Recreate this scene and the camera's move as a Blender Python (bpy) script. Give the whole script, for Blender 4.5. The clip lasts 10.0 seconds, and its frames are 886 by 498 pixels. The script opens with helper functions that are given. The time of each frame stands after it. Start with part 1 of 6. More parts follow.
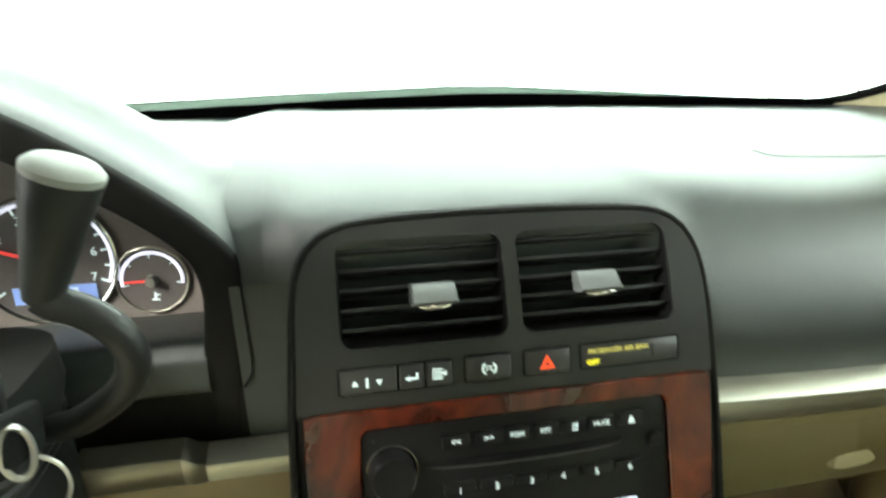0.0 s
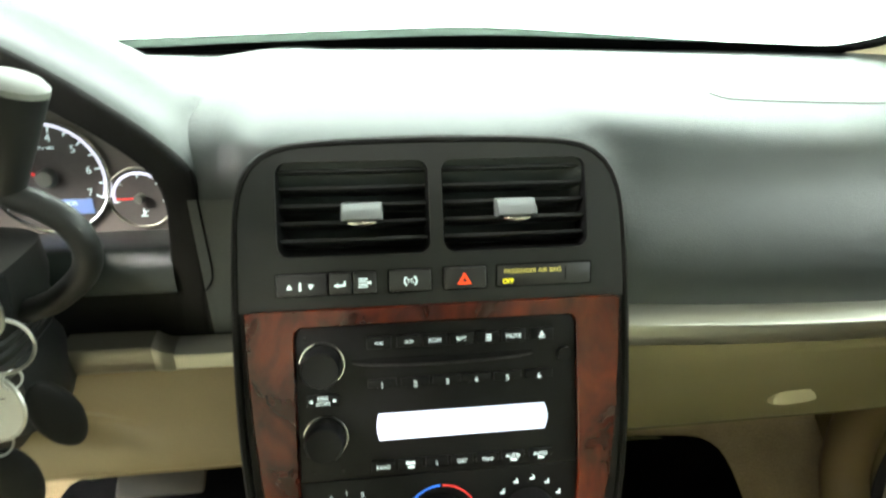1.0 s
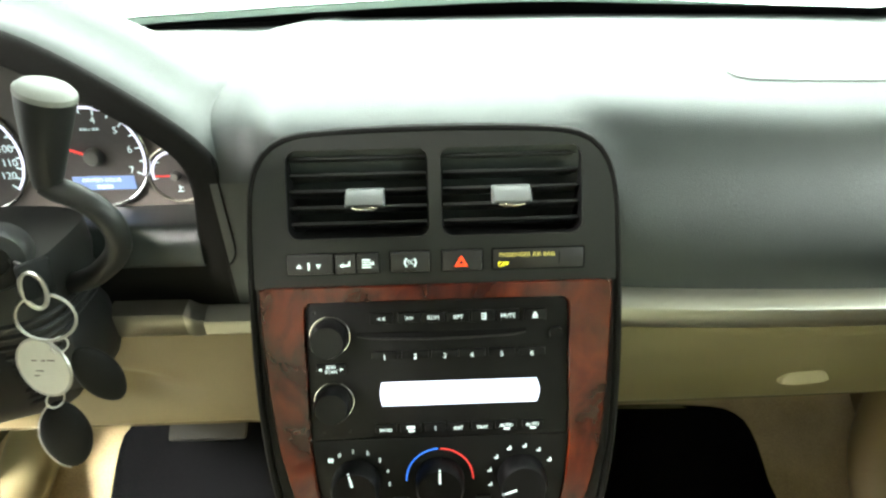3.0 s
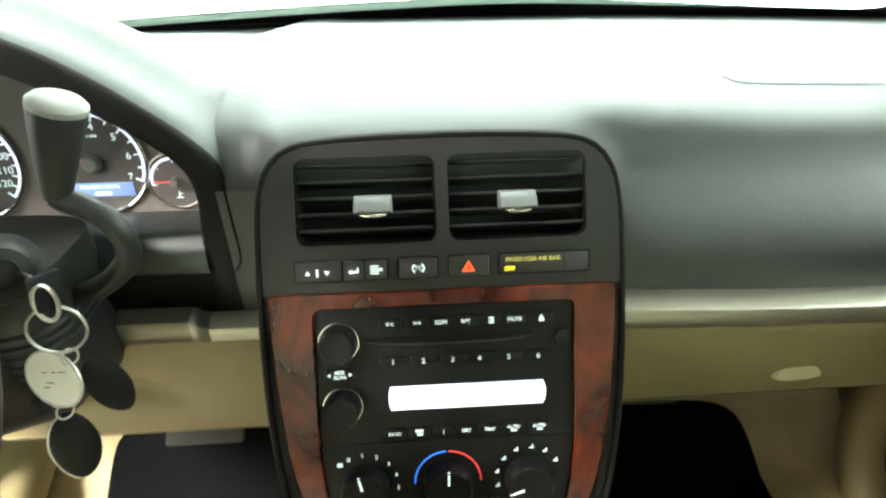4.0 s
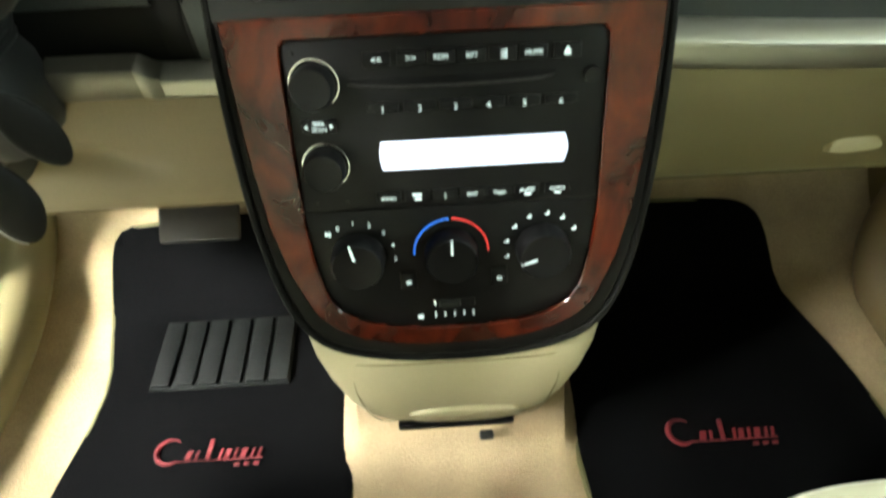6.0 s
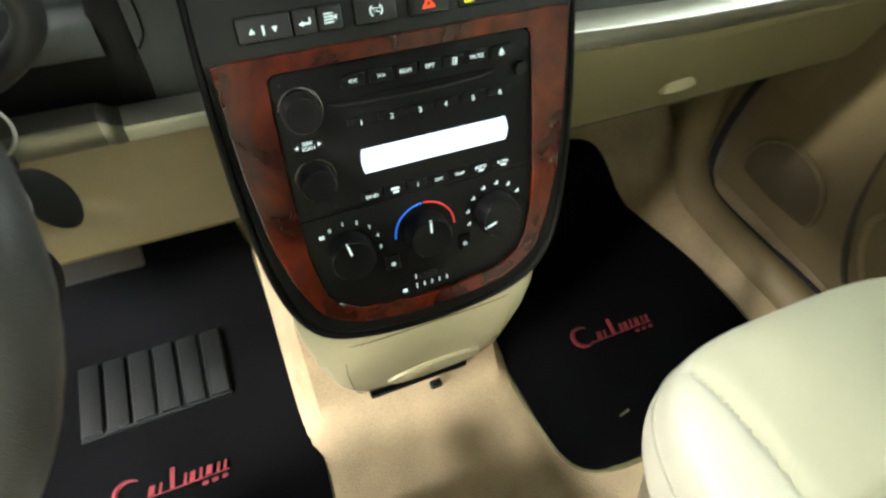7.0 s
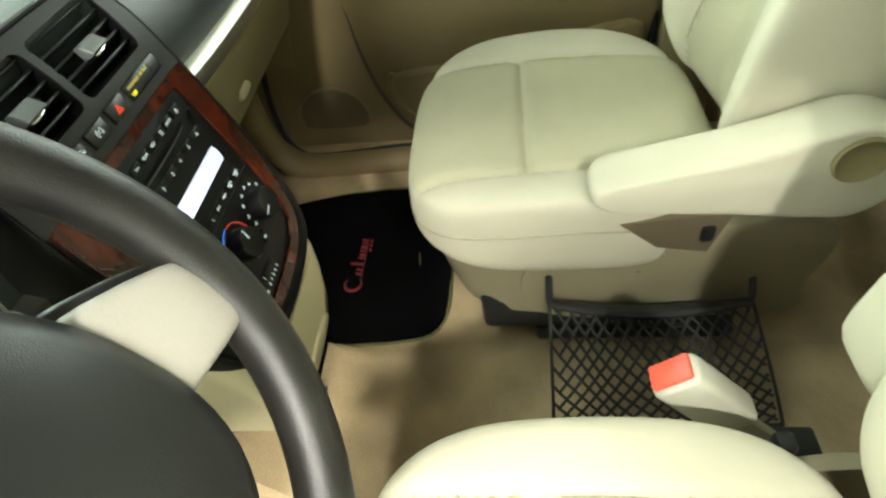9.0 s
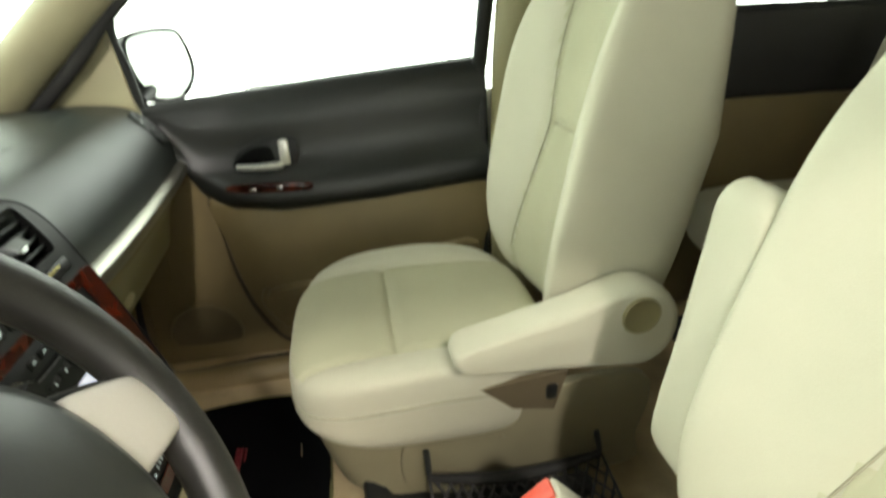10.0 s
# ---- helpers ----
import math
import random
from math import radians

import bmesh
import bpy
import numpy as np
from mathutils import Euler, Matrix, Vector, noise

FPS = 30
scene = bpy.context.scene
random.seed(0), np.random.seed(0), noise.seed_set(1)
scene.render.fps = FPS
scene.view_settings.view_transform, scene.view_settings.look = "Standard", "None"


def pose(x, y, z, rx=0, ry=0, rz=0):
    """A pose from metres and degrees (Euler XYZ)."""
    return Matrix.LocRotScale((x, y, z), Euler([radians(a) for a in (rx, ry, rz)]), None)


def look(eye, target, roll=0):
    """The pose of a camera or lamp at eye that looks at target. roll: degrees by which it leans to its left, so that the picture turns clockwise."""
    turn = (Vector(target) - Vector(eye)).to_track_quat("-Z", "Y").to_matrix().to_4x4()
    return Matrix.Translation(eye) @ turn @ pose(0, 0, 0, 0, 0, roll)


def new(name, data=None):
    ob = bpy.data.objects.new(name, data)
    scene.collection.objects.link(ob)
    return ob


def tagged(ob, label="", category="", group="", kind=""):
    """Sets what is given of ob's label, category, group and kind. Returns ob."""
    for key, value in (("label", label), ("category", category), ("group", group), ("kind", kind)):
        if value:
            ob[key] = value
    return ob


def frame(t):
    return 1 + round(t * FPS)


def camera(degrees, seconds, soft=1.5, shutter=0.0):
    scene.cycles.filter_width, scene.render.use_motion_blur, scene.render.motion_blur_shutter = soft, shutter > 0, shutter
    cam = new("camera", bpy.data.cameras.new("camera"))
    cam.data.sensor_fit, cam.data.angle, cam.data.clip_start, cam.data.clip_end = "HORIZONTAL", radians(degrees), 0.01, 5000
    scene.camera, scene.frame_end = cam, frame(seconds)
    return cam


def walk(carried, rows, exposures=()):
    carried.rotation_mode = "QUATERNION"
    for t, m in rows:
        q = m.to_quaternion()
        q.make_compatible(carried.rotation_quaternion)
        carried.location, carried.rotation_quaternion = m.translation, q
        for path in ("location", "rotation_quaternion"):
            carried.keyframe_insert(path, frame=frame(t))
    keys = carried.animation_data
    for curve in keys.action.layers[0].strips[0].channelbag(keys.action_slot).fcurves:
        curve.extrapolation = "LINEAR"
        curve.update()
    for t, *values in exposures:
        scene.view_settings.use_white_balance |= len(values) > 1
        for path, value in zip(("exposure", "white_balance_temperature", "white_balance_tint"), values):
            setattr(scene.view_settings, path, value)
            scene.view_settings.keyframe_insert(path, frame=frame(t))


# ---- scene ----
# ---- camera ----
cam = camera(76.0, 10.0, soft=2.4, shutter=0.35)
PATH = [
    (0, (-0.104, -0.273, 0.823), (0.266, 1.538, 0.059), 0.6),
    (0.5, (-0.051, -0.297, 0.81), (0.262, 1.473, -0.067), -2.2),
    (1, (-0.038, -0.326, 0.823), (0.183, 1.434, -0.102), 1.0),
    (1.5, (-0.01, -0.339, 0.819), (0.081, 1.362, -0.23), 0.2),
    (2, (0.005, -0.337, 0.829), (0.031, 1.358, -0.231), -1.0),
    (2.5, (0.004, -0.337, 0.84), (0.002, 1.352, -0.23), -0.7),
    (3, (-0.002, -0.34, 0.851), (0.035, 1.358, -0.206), -1.0),
    (4.5, (-0.021, -0.339, 0.859), (0.076, 1.336, -0.229), -0.8),
    (5, (-0.018, -0.332, 0.833), (0.085, 1.27, -0.359), -1.0),
    (5.5, (-0.018, -0.315, 0.787), (0.054, 1.126, -0.599), -1.6),
    (6, (-0.014, -0.315, 0.768), (0.02, 0.983, -0.753), -2.2),
    (6.2, (-0.016, -0.310, 0.760), (0.053, 0.896, -0.834), -1.1),
    (7.3, (-0.170, -0.335, 0.849), (0.547, 0.653, -0.735), 4.7),
    (7.5, (-0.192, -0.324, 0.854), (0.586, 0.587, -0.746), 2.7),
    (8, (-0.253, -0.318, 0.888), (0.649, 0.41, -0.742), -6.8),
    (8.5, (-0.323, -0.302, 0.881), (0.904, 0.089, -0.649), -7.3),
    (9, (-0.405, -0.35, 0.883), (0.939, -0.099, -0.577), -9.7),
    (9.5, (-0.418, -0.35, 0.884), (1.119, -0.436, -0.393), -1.4),
    (9.6, (-0.433, -0.34, 0.88), (1.175, -0.52, -0.296), 0.4),
    (9.8, (-0.489, -0.332, 0.888), (1.199, -0.578, -0.157), -1.1),
    (10, (-0.547, -0.331, 0.904), (1.239, -0.612, 0.048), -2.2),
]
walk(cam, [(t, look(eye, target, roll)) for t, eye, target, roll in PATH], [
    (0.0, -0.20, 6490, 10), (0.5, -0.28, 6440, 12), (1.0, -0.08, 6440, 12), (2.0, 0.14, 6440, 12), (4.5, 0.1, 6440, 11), (5.0, 0.05, 6420, 10),
    (6.0, -0.1, 6330, 8), (7.5, -0.27, 6180, 16), (8.0, -0.26, 6200, 15), (8.5, -0.4, 6480, 12), (9.0, -0.75, 6680, 8), (9.5, -0.98, 6760, 10), (10.0, -1.2, 6800, 13)])

# ---- world and light ----
world = bpy.data.worlds.new("showroom_light")
scene.world = world
world.use_nodes = True
bg = world.node_tree.nodes["Background"]
bg.inputs[0].default_value = (0.97, 1.0, 0.93, 1)
bg.inputs[1].default_value = 0.16
scene.view_settings.exposure = 0.0


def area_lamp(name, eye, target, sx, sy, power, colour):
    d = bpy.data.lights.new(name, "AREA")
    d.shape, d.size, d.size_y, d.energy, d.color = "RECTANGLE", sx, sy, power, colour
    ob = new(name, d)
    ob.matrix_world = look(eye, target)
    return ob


# unseen lamps stand in for hall tubes: ahead of windscreen, beside open driver's door
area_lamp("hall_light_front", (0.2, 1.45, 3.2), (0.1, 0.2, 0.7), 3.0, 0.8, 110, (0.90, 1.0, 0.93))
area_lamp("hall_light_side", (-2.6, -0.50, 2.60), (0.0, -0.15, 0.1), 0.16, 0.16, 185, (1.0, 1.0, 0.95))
# fill lamp added to brighten the carpet in the driver's footwell
low = area_lamp("footwell_fill", (-1.9, -1.00, 2.0), (-0.57, 0.16, 0.05), 0.4, 0.4, 30, (1.0, 0.97, 0.88))
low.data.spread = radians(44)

# added fill lamp under the roof, out of sight, lighting seats and floor
area_lamp("roof_fill_lamp", (0.0, -0.42, 1.185), (0.0, -0.40, 0.0), 0.12, 0.07, 0.3, (1.0, 0.88, 0.68))

# ---- materials ----
def material(name, base, rough=0.6, metal=0.0, var=0.12, big=6.0, fine=220.0, bump=0.15, grain="noise", coat=0.0, warm=None, spec=0.5):
    m = bpy.data.materials.new(name)
    m.use_nodes = True
    nt = m.node_tree
    n, l = nt.nodes, nt.links
    b = n["Principled BSDF"]
    tc = n.new("ShaderNodeTexCoord")
    n1 = n.new("ShaderNodeTexNoise")
    n1.inputs["Scale"].default_value, n1.inputs["Detail"].default_value = big, 6
    n2 = n.new("ShaderNodeTexNoise")
    n2.inputs["Scale"].default_value, n2.inputs["Detail"].default_value = fine, 3
    if grain == "leather":
        n2 = n.new("ShaderNodeTexVoronoi")
        n2.inputs["Scale"].default_value = fine
    l.new(tc.outputs["Object"], n1.inputs["Vector"])
    l.new(tc.outputs["Object"], n2.inputs["Vector"])
    mix = n.new("ShaderNodeMixRGB")
    dark = [c * (1 - var) for c in base]
    lite = [min(1, c * (1 + var)) for c in (warm or base)]
    mix.inputs[1].default_value, mix.inputs[2].default_value = (*dark, 1), (*lite, 1)
    ramp = n.new("ShaderNodeMapRange")
    ramp.inputs[1].default_value, ramp.inputs[2].default_value = 0.3, 0.7
    l.new(n1.outputs[0], ramp.inputs[0])
    l.new(ramp.outputs[0], mix.inputs[0])
    mix2 = n.new("ShaderNodeMixRGB")
    mix2.blend_type = "MULTIPLY"
    mix2.inputs[0].default_value = min(1, var * 2)
    l.new(mix.outputs[0], mix2.inputs[1])
    l.new(n2.outputs[0], mix2.inputs[2])
    l.new(mix2.outputs[0], b.inputs["Base Color"])
    rr = n.new("ShaderNodeMapRange")
    rr.inputs[3].default_value, rr.inputs[4].default_value = max(0.02, rough - 0.06), min(1, rough + 0.06)
    l.new(n1.outputs[0], rr.inputs[0])
    l.new(rr.outputs[0], b.inputs["Roughness"])
    b.inputs["Metallic"].default_value = metal
    b.inputs["Coat Weight"].default_value = coat
    b.inputs["Coat Roughness"].default_value = 0.08
    b.inputs["Specular IOR Level"].default_value = spec
    if bump:
        bp = n.new("ShaderNodeBump")
        bp.inputs["Strength"].default_value, bp.inputs["Distance"].default_value = bump, 0.002
        l.new(n2.outputs[0], bp.inputs["Height"])
        l.new(bp.outputs[0], b.inputs["Normal"])
    return m


def wood_material():
    """Lacquered burl: dark eddies on red-brown, with finer figure inside them."""
    m = material("burl_wood", (0.13, 0.022, 0.010), 0.20, coat=0.38, bump=0.0, spec=0.18)
    nt = m.node_tree
    n, l = nt.nodes, nt.links
    tc = n.new("ShaderNodeTexCoord")
    mp = n.new("ShaderNodeMapping")
    mp.inputs["Scale"].default_value = (1.0, 0.60, 1.0)
    a = n.new("ShaderNodeTexNoise")
    a.inputs["Scale"].default_value, a.inputs["Detail"].default_value, a.inputs["Distortion"].default_value = 26, 4, 1.2
    f = n.new("ShaderNodeTexNoise")
    f.inputs["Scale"].default_value, f.inputs["Detail"].default_value, f.inputs["Distortion"].default_value = 150, 6, 0.8
    add = n.new("ShaderNodeMix")
    add.inputs["Factor"].default_value = 0.13
    c = n.new("ShaderNodeValToRGB")
    els = c.color_ramp.elements
    els[0].position, els[0].color = 0.36, (0.0165, 0.0031, 0.0018, 1)
    els[1].position, els[1].color = 0.70, (0.096, 0.0140, 0.0042, 1)
    e = els.new(0.47)
    e.color = (0.030, 0.0044, 0.0018, 1)
    l.new(tc.outputs["Object"], mp.inputs[0])
    l.new(mp.outputs[0], a.inputs["Vector"])
    l.new(mp.outputs[0], f.inputs["Vector"])
    l.new(a.outputs[0], add.inputs["A"])
    l.new(f.outputs[0], add.inputs["B"])
    l.new(add.outputs["Result"], c.inputs[0])
    l.new(c.outputs[0], n["Principled BSDF"].inputs["Base Color"])
    return m


def glow(name, colour, strength):
    m = bpy.data.materials.new(name)
    m.use_nodes = True
    b = m.node_tree.nodes["Principled BSDF"]
    b.inputs["Base Color"].default_value = (*colour, 1)
    b.inputs["Emission Color"].default_value = (*colour, 1)
    b.inputs["Emission Strength"].default_value = strength
    return m


def glass_material(name, tint=(0.95, 1.0, 0.97)):
    m = bpy.data.materials.new(name)
    m.use_nodes = True
    b = m.node_tree.nodes["Principled BSDF"]
    b.inputs["Base Color"].default_value = (*tint, 1)
    b.inputs["Transmission Weight"].default_value = 1
    b.inputs["Roughness"].default_value = 0.0
    b.inputs["IOR"].default_value = 1.1
    return m


DASH = material("grained_dash_plastic", (0.0175, 0.0228, 0.0200), 0.36, fine=1100, bump=0.20, grain="leather", var=0.16, spec=0.47)
DOORBLACK = material("black_door_vinyl", (0.0125, 0.0135, 0.0115), 0.34, fine=900, bump=0.12, grain="leather")
BLACK = material("black_plastic", (0.0125, 0.0135, 0.0125), 0.40, fine=500, bump=0.06, spec=0.32)
LEVER = material("black_lever_plastic", (0.0095, 0.0105, 0.0090), 0.44, fine=700, bump=0.05, spec=0.28)
BEZEL = material("charcoal_bezel_plastic", (0.0132, 0.0142, 0.0124), 0.42, fine=900, bump=0.08, spec=0.26)
PANEL = material("radio_panel_plastic", (0.0048, 0.0048, 0.0047), 0.36, fine=900, bump=0.03, spec=0.15)
GLOSSY = material("button_plastic", (0.0048, 0.0048, 0.0048), 0.33, bump=0.0, spec=0.17)
BUTTON = material("grey_button_plastic", (0.013, 0.013, 0.0125), 0.36, bump=0.0)
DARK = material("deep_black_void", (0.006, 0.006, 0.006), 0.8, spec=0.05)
LIP = material("black_hood_lip", (0.006, 0.006, 0.005), 0.6, fine=900, bump=0.08, spec=0.10)
BEIGE = material("beige_plastic", (0.202, 0.174, 0.082), 0.5, fine=500, bump=0.12, var=0.06)
PILLAR = material("cream_pillar_plastic", (0.40, 0.365, 0.225), 0.42, fine=500, bump=0.10, var=0.05)
# the beige plastic again, with the driver's side's warmer light mixed into its colour
KNEE = material("beige_plastic_warm_lit", (0.235, 0.180, 0.088), 0.5, fine=500, bump=0.12, var=0.06)
TAN = material("tan_door_plastic", (0.190, 0.140, 0.062), 0.55, fine=500, bump=0.15, var=0.08)
CREAM = material("cream_plastic", (0.54, 0.53, 0.42), 0.4, fine=500, bump=0.08, var=0.05)
FABRIC = material("cream_seat_cloth", (0.48, 0.455, 0.345), 0.9, fine=900, bump=0.35, var=0.05, spec=0.2)
INSERT = material("cream_woven_insert", (0.43, 0.410, 0.282), 0.95, fine=1400, bump=0.5, var=0.06, spec=0.2)
SEAM = material("seat_stitching", (0.33, 0.308, 0.215), 0.9, bump=0.0)
CARPET = material("tan_carpet", (0.455, 0.352, 0.205), 0.95, fine=420, bump=0.6, var=0.26, big=9, spec=0.1)
MAT = material("black_mat_pile", (0.0036, 0.0038, 0.0042), 0.98, fine=700, bump=0.8, var=0.3, spec=0.03)
RUBBER = material("grey_rubber", (0.0042, 0.0054, 0.0050), 0.66, fine=300, bump=0.4, var=0.25, spec=0.17)
LEATHER = material("steering_leather", (0.0165, 0.0155, 0.0130), 0.42, fine=1000, bump=0.14, grain="leather", var=0.34, big=26)
HUB = material("black_hub_vinyl", (0.014, 0.0155, 0.0145), 0.36, fine=1300, bump=0.12, grain="leather")
SATIN = material("satin_metal", (0.36, 0.35, 0.29), 0.34, 0.95, var=0.04, fine=600, bump=0.03)
GREYSATIN = material("grey_satin_plastic", (0.19, 0.180, 0.140), 0.35, 0.8, var=0.05, fine=600, bump=0.03)
CHROME = material("chrome", (0.8, 0.8, 0.78), 0.12, 1.0, var=0.02, bump=0.0)
SILVER = material("silver_tab", (0.15, 0.16, 0.155), 0.4, 0.4, var=0.05, bump=0.0)
CAP = material("grey_knob_cap", (0.125, 0.132, 0.112), 0.5, bump=0.05, fine=700, var=0.06)
SPOKE = material("cream_spoke_plastic", (0.36, 0.350, 0.305), 0.38, fine=500, bump=0.08, var=0.04)
BINMAT = material("sand_console_plastic", (0.48, 0.43, 0.262), 0.45, fine=500, bump=0.10, var=0.06)
BROWN = material("dial_panel_brown", (0.135, 0.118, 0.104), 0.55, fine=500, bump=0.1)
PEDAL = material("pedal_metal", (0.048, 0.043, 0.035), 0.55, 0.2, fine=300, bump=0.2)
WOOD = wood_material()
PAPER = material("paper_tag", (0.80, 0.79, 0.72), 0.7, var=0.04, big=40, bump=0.0)
INK = material("ink", (0.16, 0.12, 0.10), 0.8, bump=0.0)
RED_STITCH = material("red_embroidery", (0.150, 0.0075, 0.0110), 0.7, fine=800, bump=0.5)
RED_PLASTIC = material("red_buckle_button", (0.75, 0.10, 0.06), 0.35, bump=0.0, var=0.05)
YELLOW = glow("yellow_lamp", (0.95, 0.85, 0.02), 0.9)
OCHRE = glow("ochre_print", (0.55, 0.48, 0.12), 0.35)
WHITE_L = glow("white_backlit_print", (0.70, 0.84, 0.86), 0.58)
DISPLAY = glow("display_light", (0.72, 0.78, 0.96), 0.80)
DISPLAY_INK = glow("display_segments", (0.40, 0.45, 0.62), 0.5)
BLUE_L = glow("blue_arc_light", (0.03, 0.17, 0.75), 1.0)
RED_L = glow("red_arc_light", (0.62, 0.035, 0.03), 0.8)
HAZARD = glow("hazard_red", (0.85, 0.06, 0.01), 0.8)
DIAL = material("dial_face", (0.085, 0.076, 0.070), 0.5, bump=0.0)
DIAL_BLUE = glow("info_display_blue", (0.15, 0.23, 0.46), 0.9)
RING_L = glow("dial_ring_light", (0.74, 0.76, 0.90), 1.3)
GREEN_FRIT = material("green_grey_frit", (0.10, 0.16, 0.13), 0.5, bump=0.0)
tl = GREEN_FRIT.node_tree.nodes.new("ShaderNodeBsdfTranslucent")
tl.inputs[0].default_value = (0.25, 0.285, 0.262, 1)
GREEN_FRIT.node_tree.links.new(tl.outputs[0], GREEN_FRIT.node_tree.nodes["Material Output"].inputs[0])
BODY = material("painted_body", (0.70, 0.72, 0.70), 0.3, coat=0.6, bump=0.0, var=0.02)
HEAD = material("headliner_cloth", (0.33, 0.305, 0.245), 0.95, fine=600, bump=0.3, var=0.04)
CONCRETE = material("pale_concrete", (0.55, 0.54, 0.50), 0.8, fine=40, bump=0.3, big=0.6)
GLASS = glass_material("clear_glass")
MIRROR = material("mirror_glass", (0.92, 0.93, 0.92), 0.02, 1.0, var=0.0, bump=0.0)
KEYMETAL = material("worn_key_metal", (0.50, 0.50, 0.47), 0.34, 1.0, var=0.06, bump=0.0)
SEATBASE = material("pale_beige_seat_plastic", (0.22, 0.192, 0.118), 0.5, fine=500, bump=0.12, var=0.06)
OLIVE = material("olive_mat_binding", (0.11, 0.105, 0.035), 0.7, fine=600, bump=0.3)
HANDLE = material("bright_satin_handle", (0.85, 0.84, 0.78), 0.32, 0.7, var=0.02, bump=0.0)
NET = material("black_cord", (0.012, 0.011, 0.010), 0.85, fine=800, bump=0.3)

# ---- mesh helpers ----
I4 = Matrix.Identity(4)


def finish(name, bm, mat, parent=None, label="", angle=38):
    bmesh.ops.recalc_face_normals(bm, faces=bm.faces)
    me = bpy.data.meshes.new(name)
    bm.to_mesh(me)
    bm.free()
    me.materials.append(mat)
    for p in me.polygons:
        p.use_smooth = True
    me.set_sharp_from_angle(angle=radians(angle))
    ob = new(name, me)
    if parent is not None:
        ob.parent = parent
    if label:
        ob["label"] = label
    return ob


def part(name, bm, mat, parent, label=""):
    return finish(name, bm, mat, parent, label)


def thing(name, m, label, category, group="", kind=""):
    ob = new(name)
    ob.empty_display_size = 0.05
    ob.matrix_world = m
    return tagged(ob, label, category, group, kind)


def B():
    return bmesh.new()


def rbox(bm, c, s, r=0.004, m=I4, seg=2):
    g = bmesh.ops.create_cube(bm, size=1, matrix=m @ Matrix.Translation(c) @ Matrix.Diagonal((*s, 1)))
    if r > 0:
        vs = set(g["verts"])
        es = [e for e in bm.edges if e.verts[0] in vs and e.verts[1] in vs]
        bmesh.ops.bevel(bm, geom=es, offset=min(r, min(s) * 0.49), segments=seg, profile=0.5, affect="EDGES", clamp_overlap=True)
    return bm


def loft(bm, rings, closed=True, caps=True):
    vr = [[bm.verts.new(p) for p in ring] for ring in rings]
    n = len(vr[0])
    for a, b in zip(vr, vr[1:]):
        for i in range(n if closed else n - 1):
            j = (i + 1) % n
            bm.faces.new((a[i], a[j], b[j], b[i]))
    if closed and caps:
        bm.faces.new(vr[0])
        bm.faces.new(vr[-1])
    return bm


def smooth_pts(pts, n=6, closed=False):
    """Catmull-Rom through the points."""
    P = [Vector(p) for p in pts]
    out = []
    k = len(P)
    for i in range(k if closed else k - 1):
        p0, p1, p2, p3 = (P[(i + d) % k] if closed else P[max(0, min(k - 1, i + d))] for d in (-1, 0, 1, 2))
        for s in range(n):
            t = s / n
            out.append(0.5 * ((2 * p1) + (p2 - p0) * t + (2 * p0 - 5 * p1 + 4 * p2 - p3) * t * t + (3 * p1 - p0 - 3 * p2 + p3) * t ** 3))
    if not closed:
        out.append(P[-1])
    return out


def tube(bm, path, r, n=10, caps=True, squash=1.0):
    path = [Vector(p) for p in path]
    rs = r if isinstance(r, (list, tuple)) else [r] * len(path)
    rings, up = [], None
    for i, p in enumerate(path):
        d = (path[min(i + 1, len(path) - 1)] - path[max(i - 1, 0)]).normalized()
        if up is None:
            up = d.orthogonal().normalized()
        up = (up - d * up.dot(d)).normalized()
        side = d.cross(up)
        rings.append([p + (up * math.cos(a) * squash + side * math.sin(a)) * rs[i] for a in [2 * math.pi * k / n for k in range(n)]])
    return loft(bm, rings, True, caps)


def torus(bm, R, r, m=I4, n=48, k=10, a0=0.0, a1=2 * math.pi):
    full = abs(a1 - a0 - 2 * math.pi) < 1e-6
    rings = []
    for i in range(n + (0 if full else 1)):
        a = a0 + (a1 - a0) * i / n
        rings.append([m @ Vector(((R + r * math.cos(b)) * math.cos(a), (R + r * math.cos(b)) * math.sin(a), r * math.sin(b))) for b in [2 * math.pi * q / k for q in range(k)]])
    if full:
        rings.append(rings[0])
    loft(bm, rings, True, not full)
    if full:
        bmesh.ops.remove_doubles(bm, verts=bm.verts, dist=1e-6)
    return bm


def lathe(bm, prof, m=I4, n=32):
    rings = [[m @ Vector((r * math.cos(a), r * math.sin(a), z)) for a in [2 * math.pi * k / n for k in range(n)]] for r, z in prof]
    return loft(bm, rings, True, True)


def rrect(w, h, r, cx=0.0, cy=0.0, n=5):
    out = []
    for sx, sy, a0 in ((1, 1, 0), (-1, 1, 90), (-1, -1, 180), (1, -1, 270)):
        for k in range(n + 1):
            a = radians(a0 + 90 * k / n)
            out.append((cx + sx * (w / 2 - r) + r * math.cos(a), cy + sy * (h / 2 - r) + r * math.sin(a)))
    return out


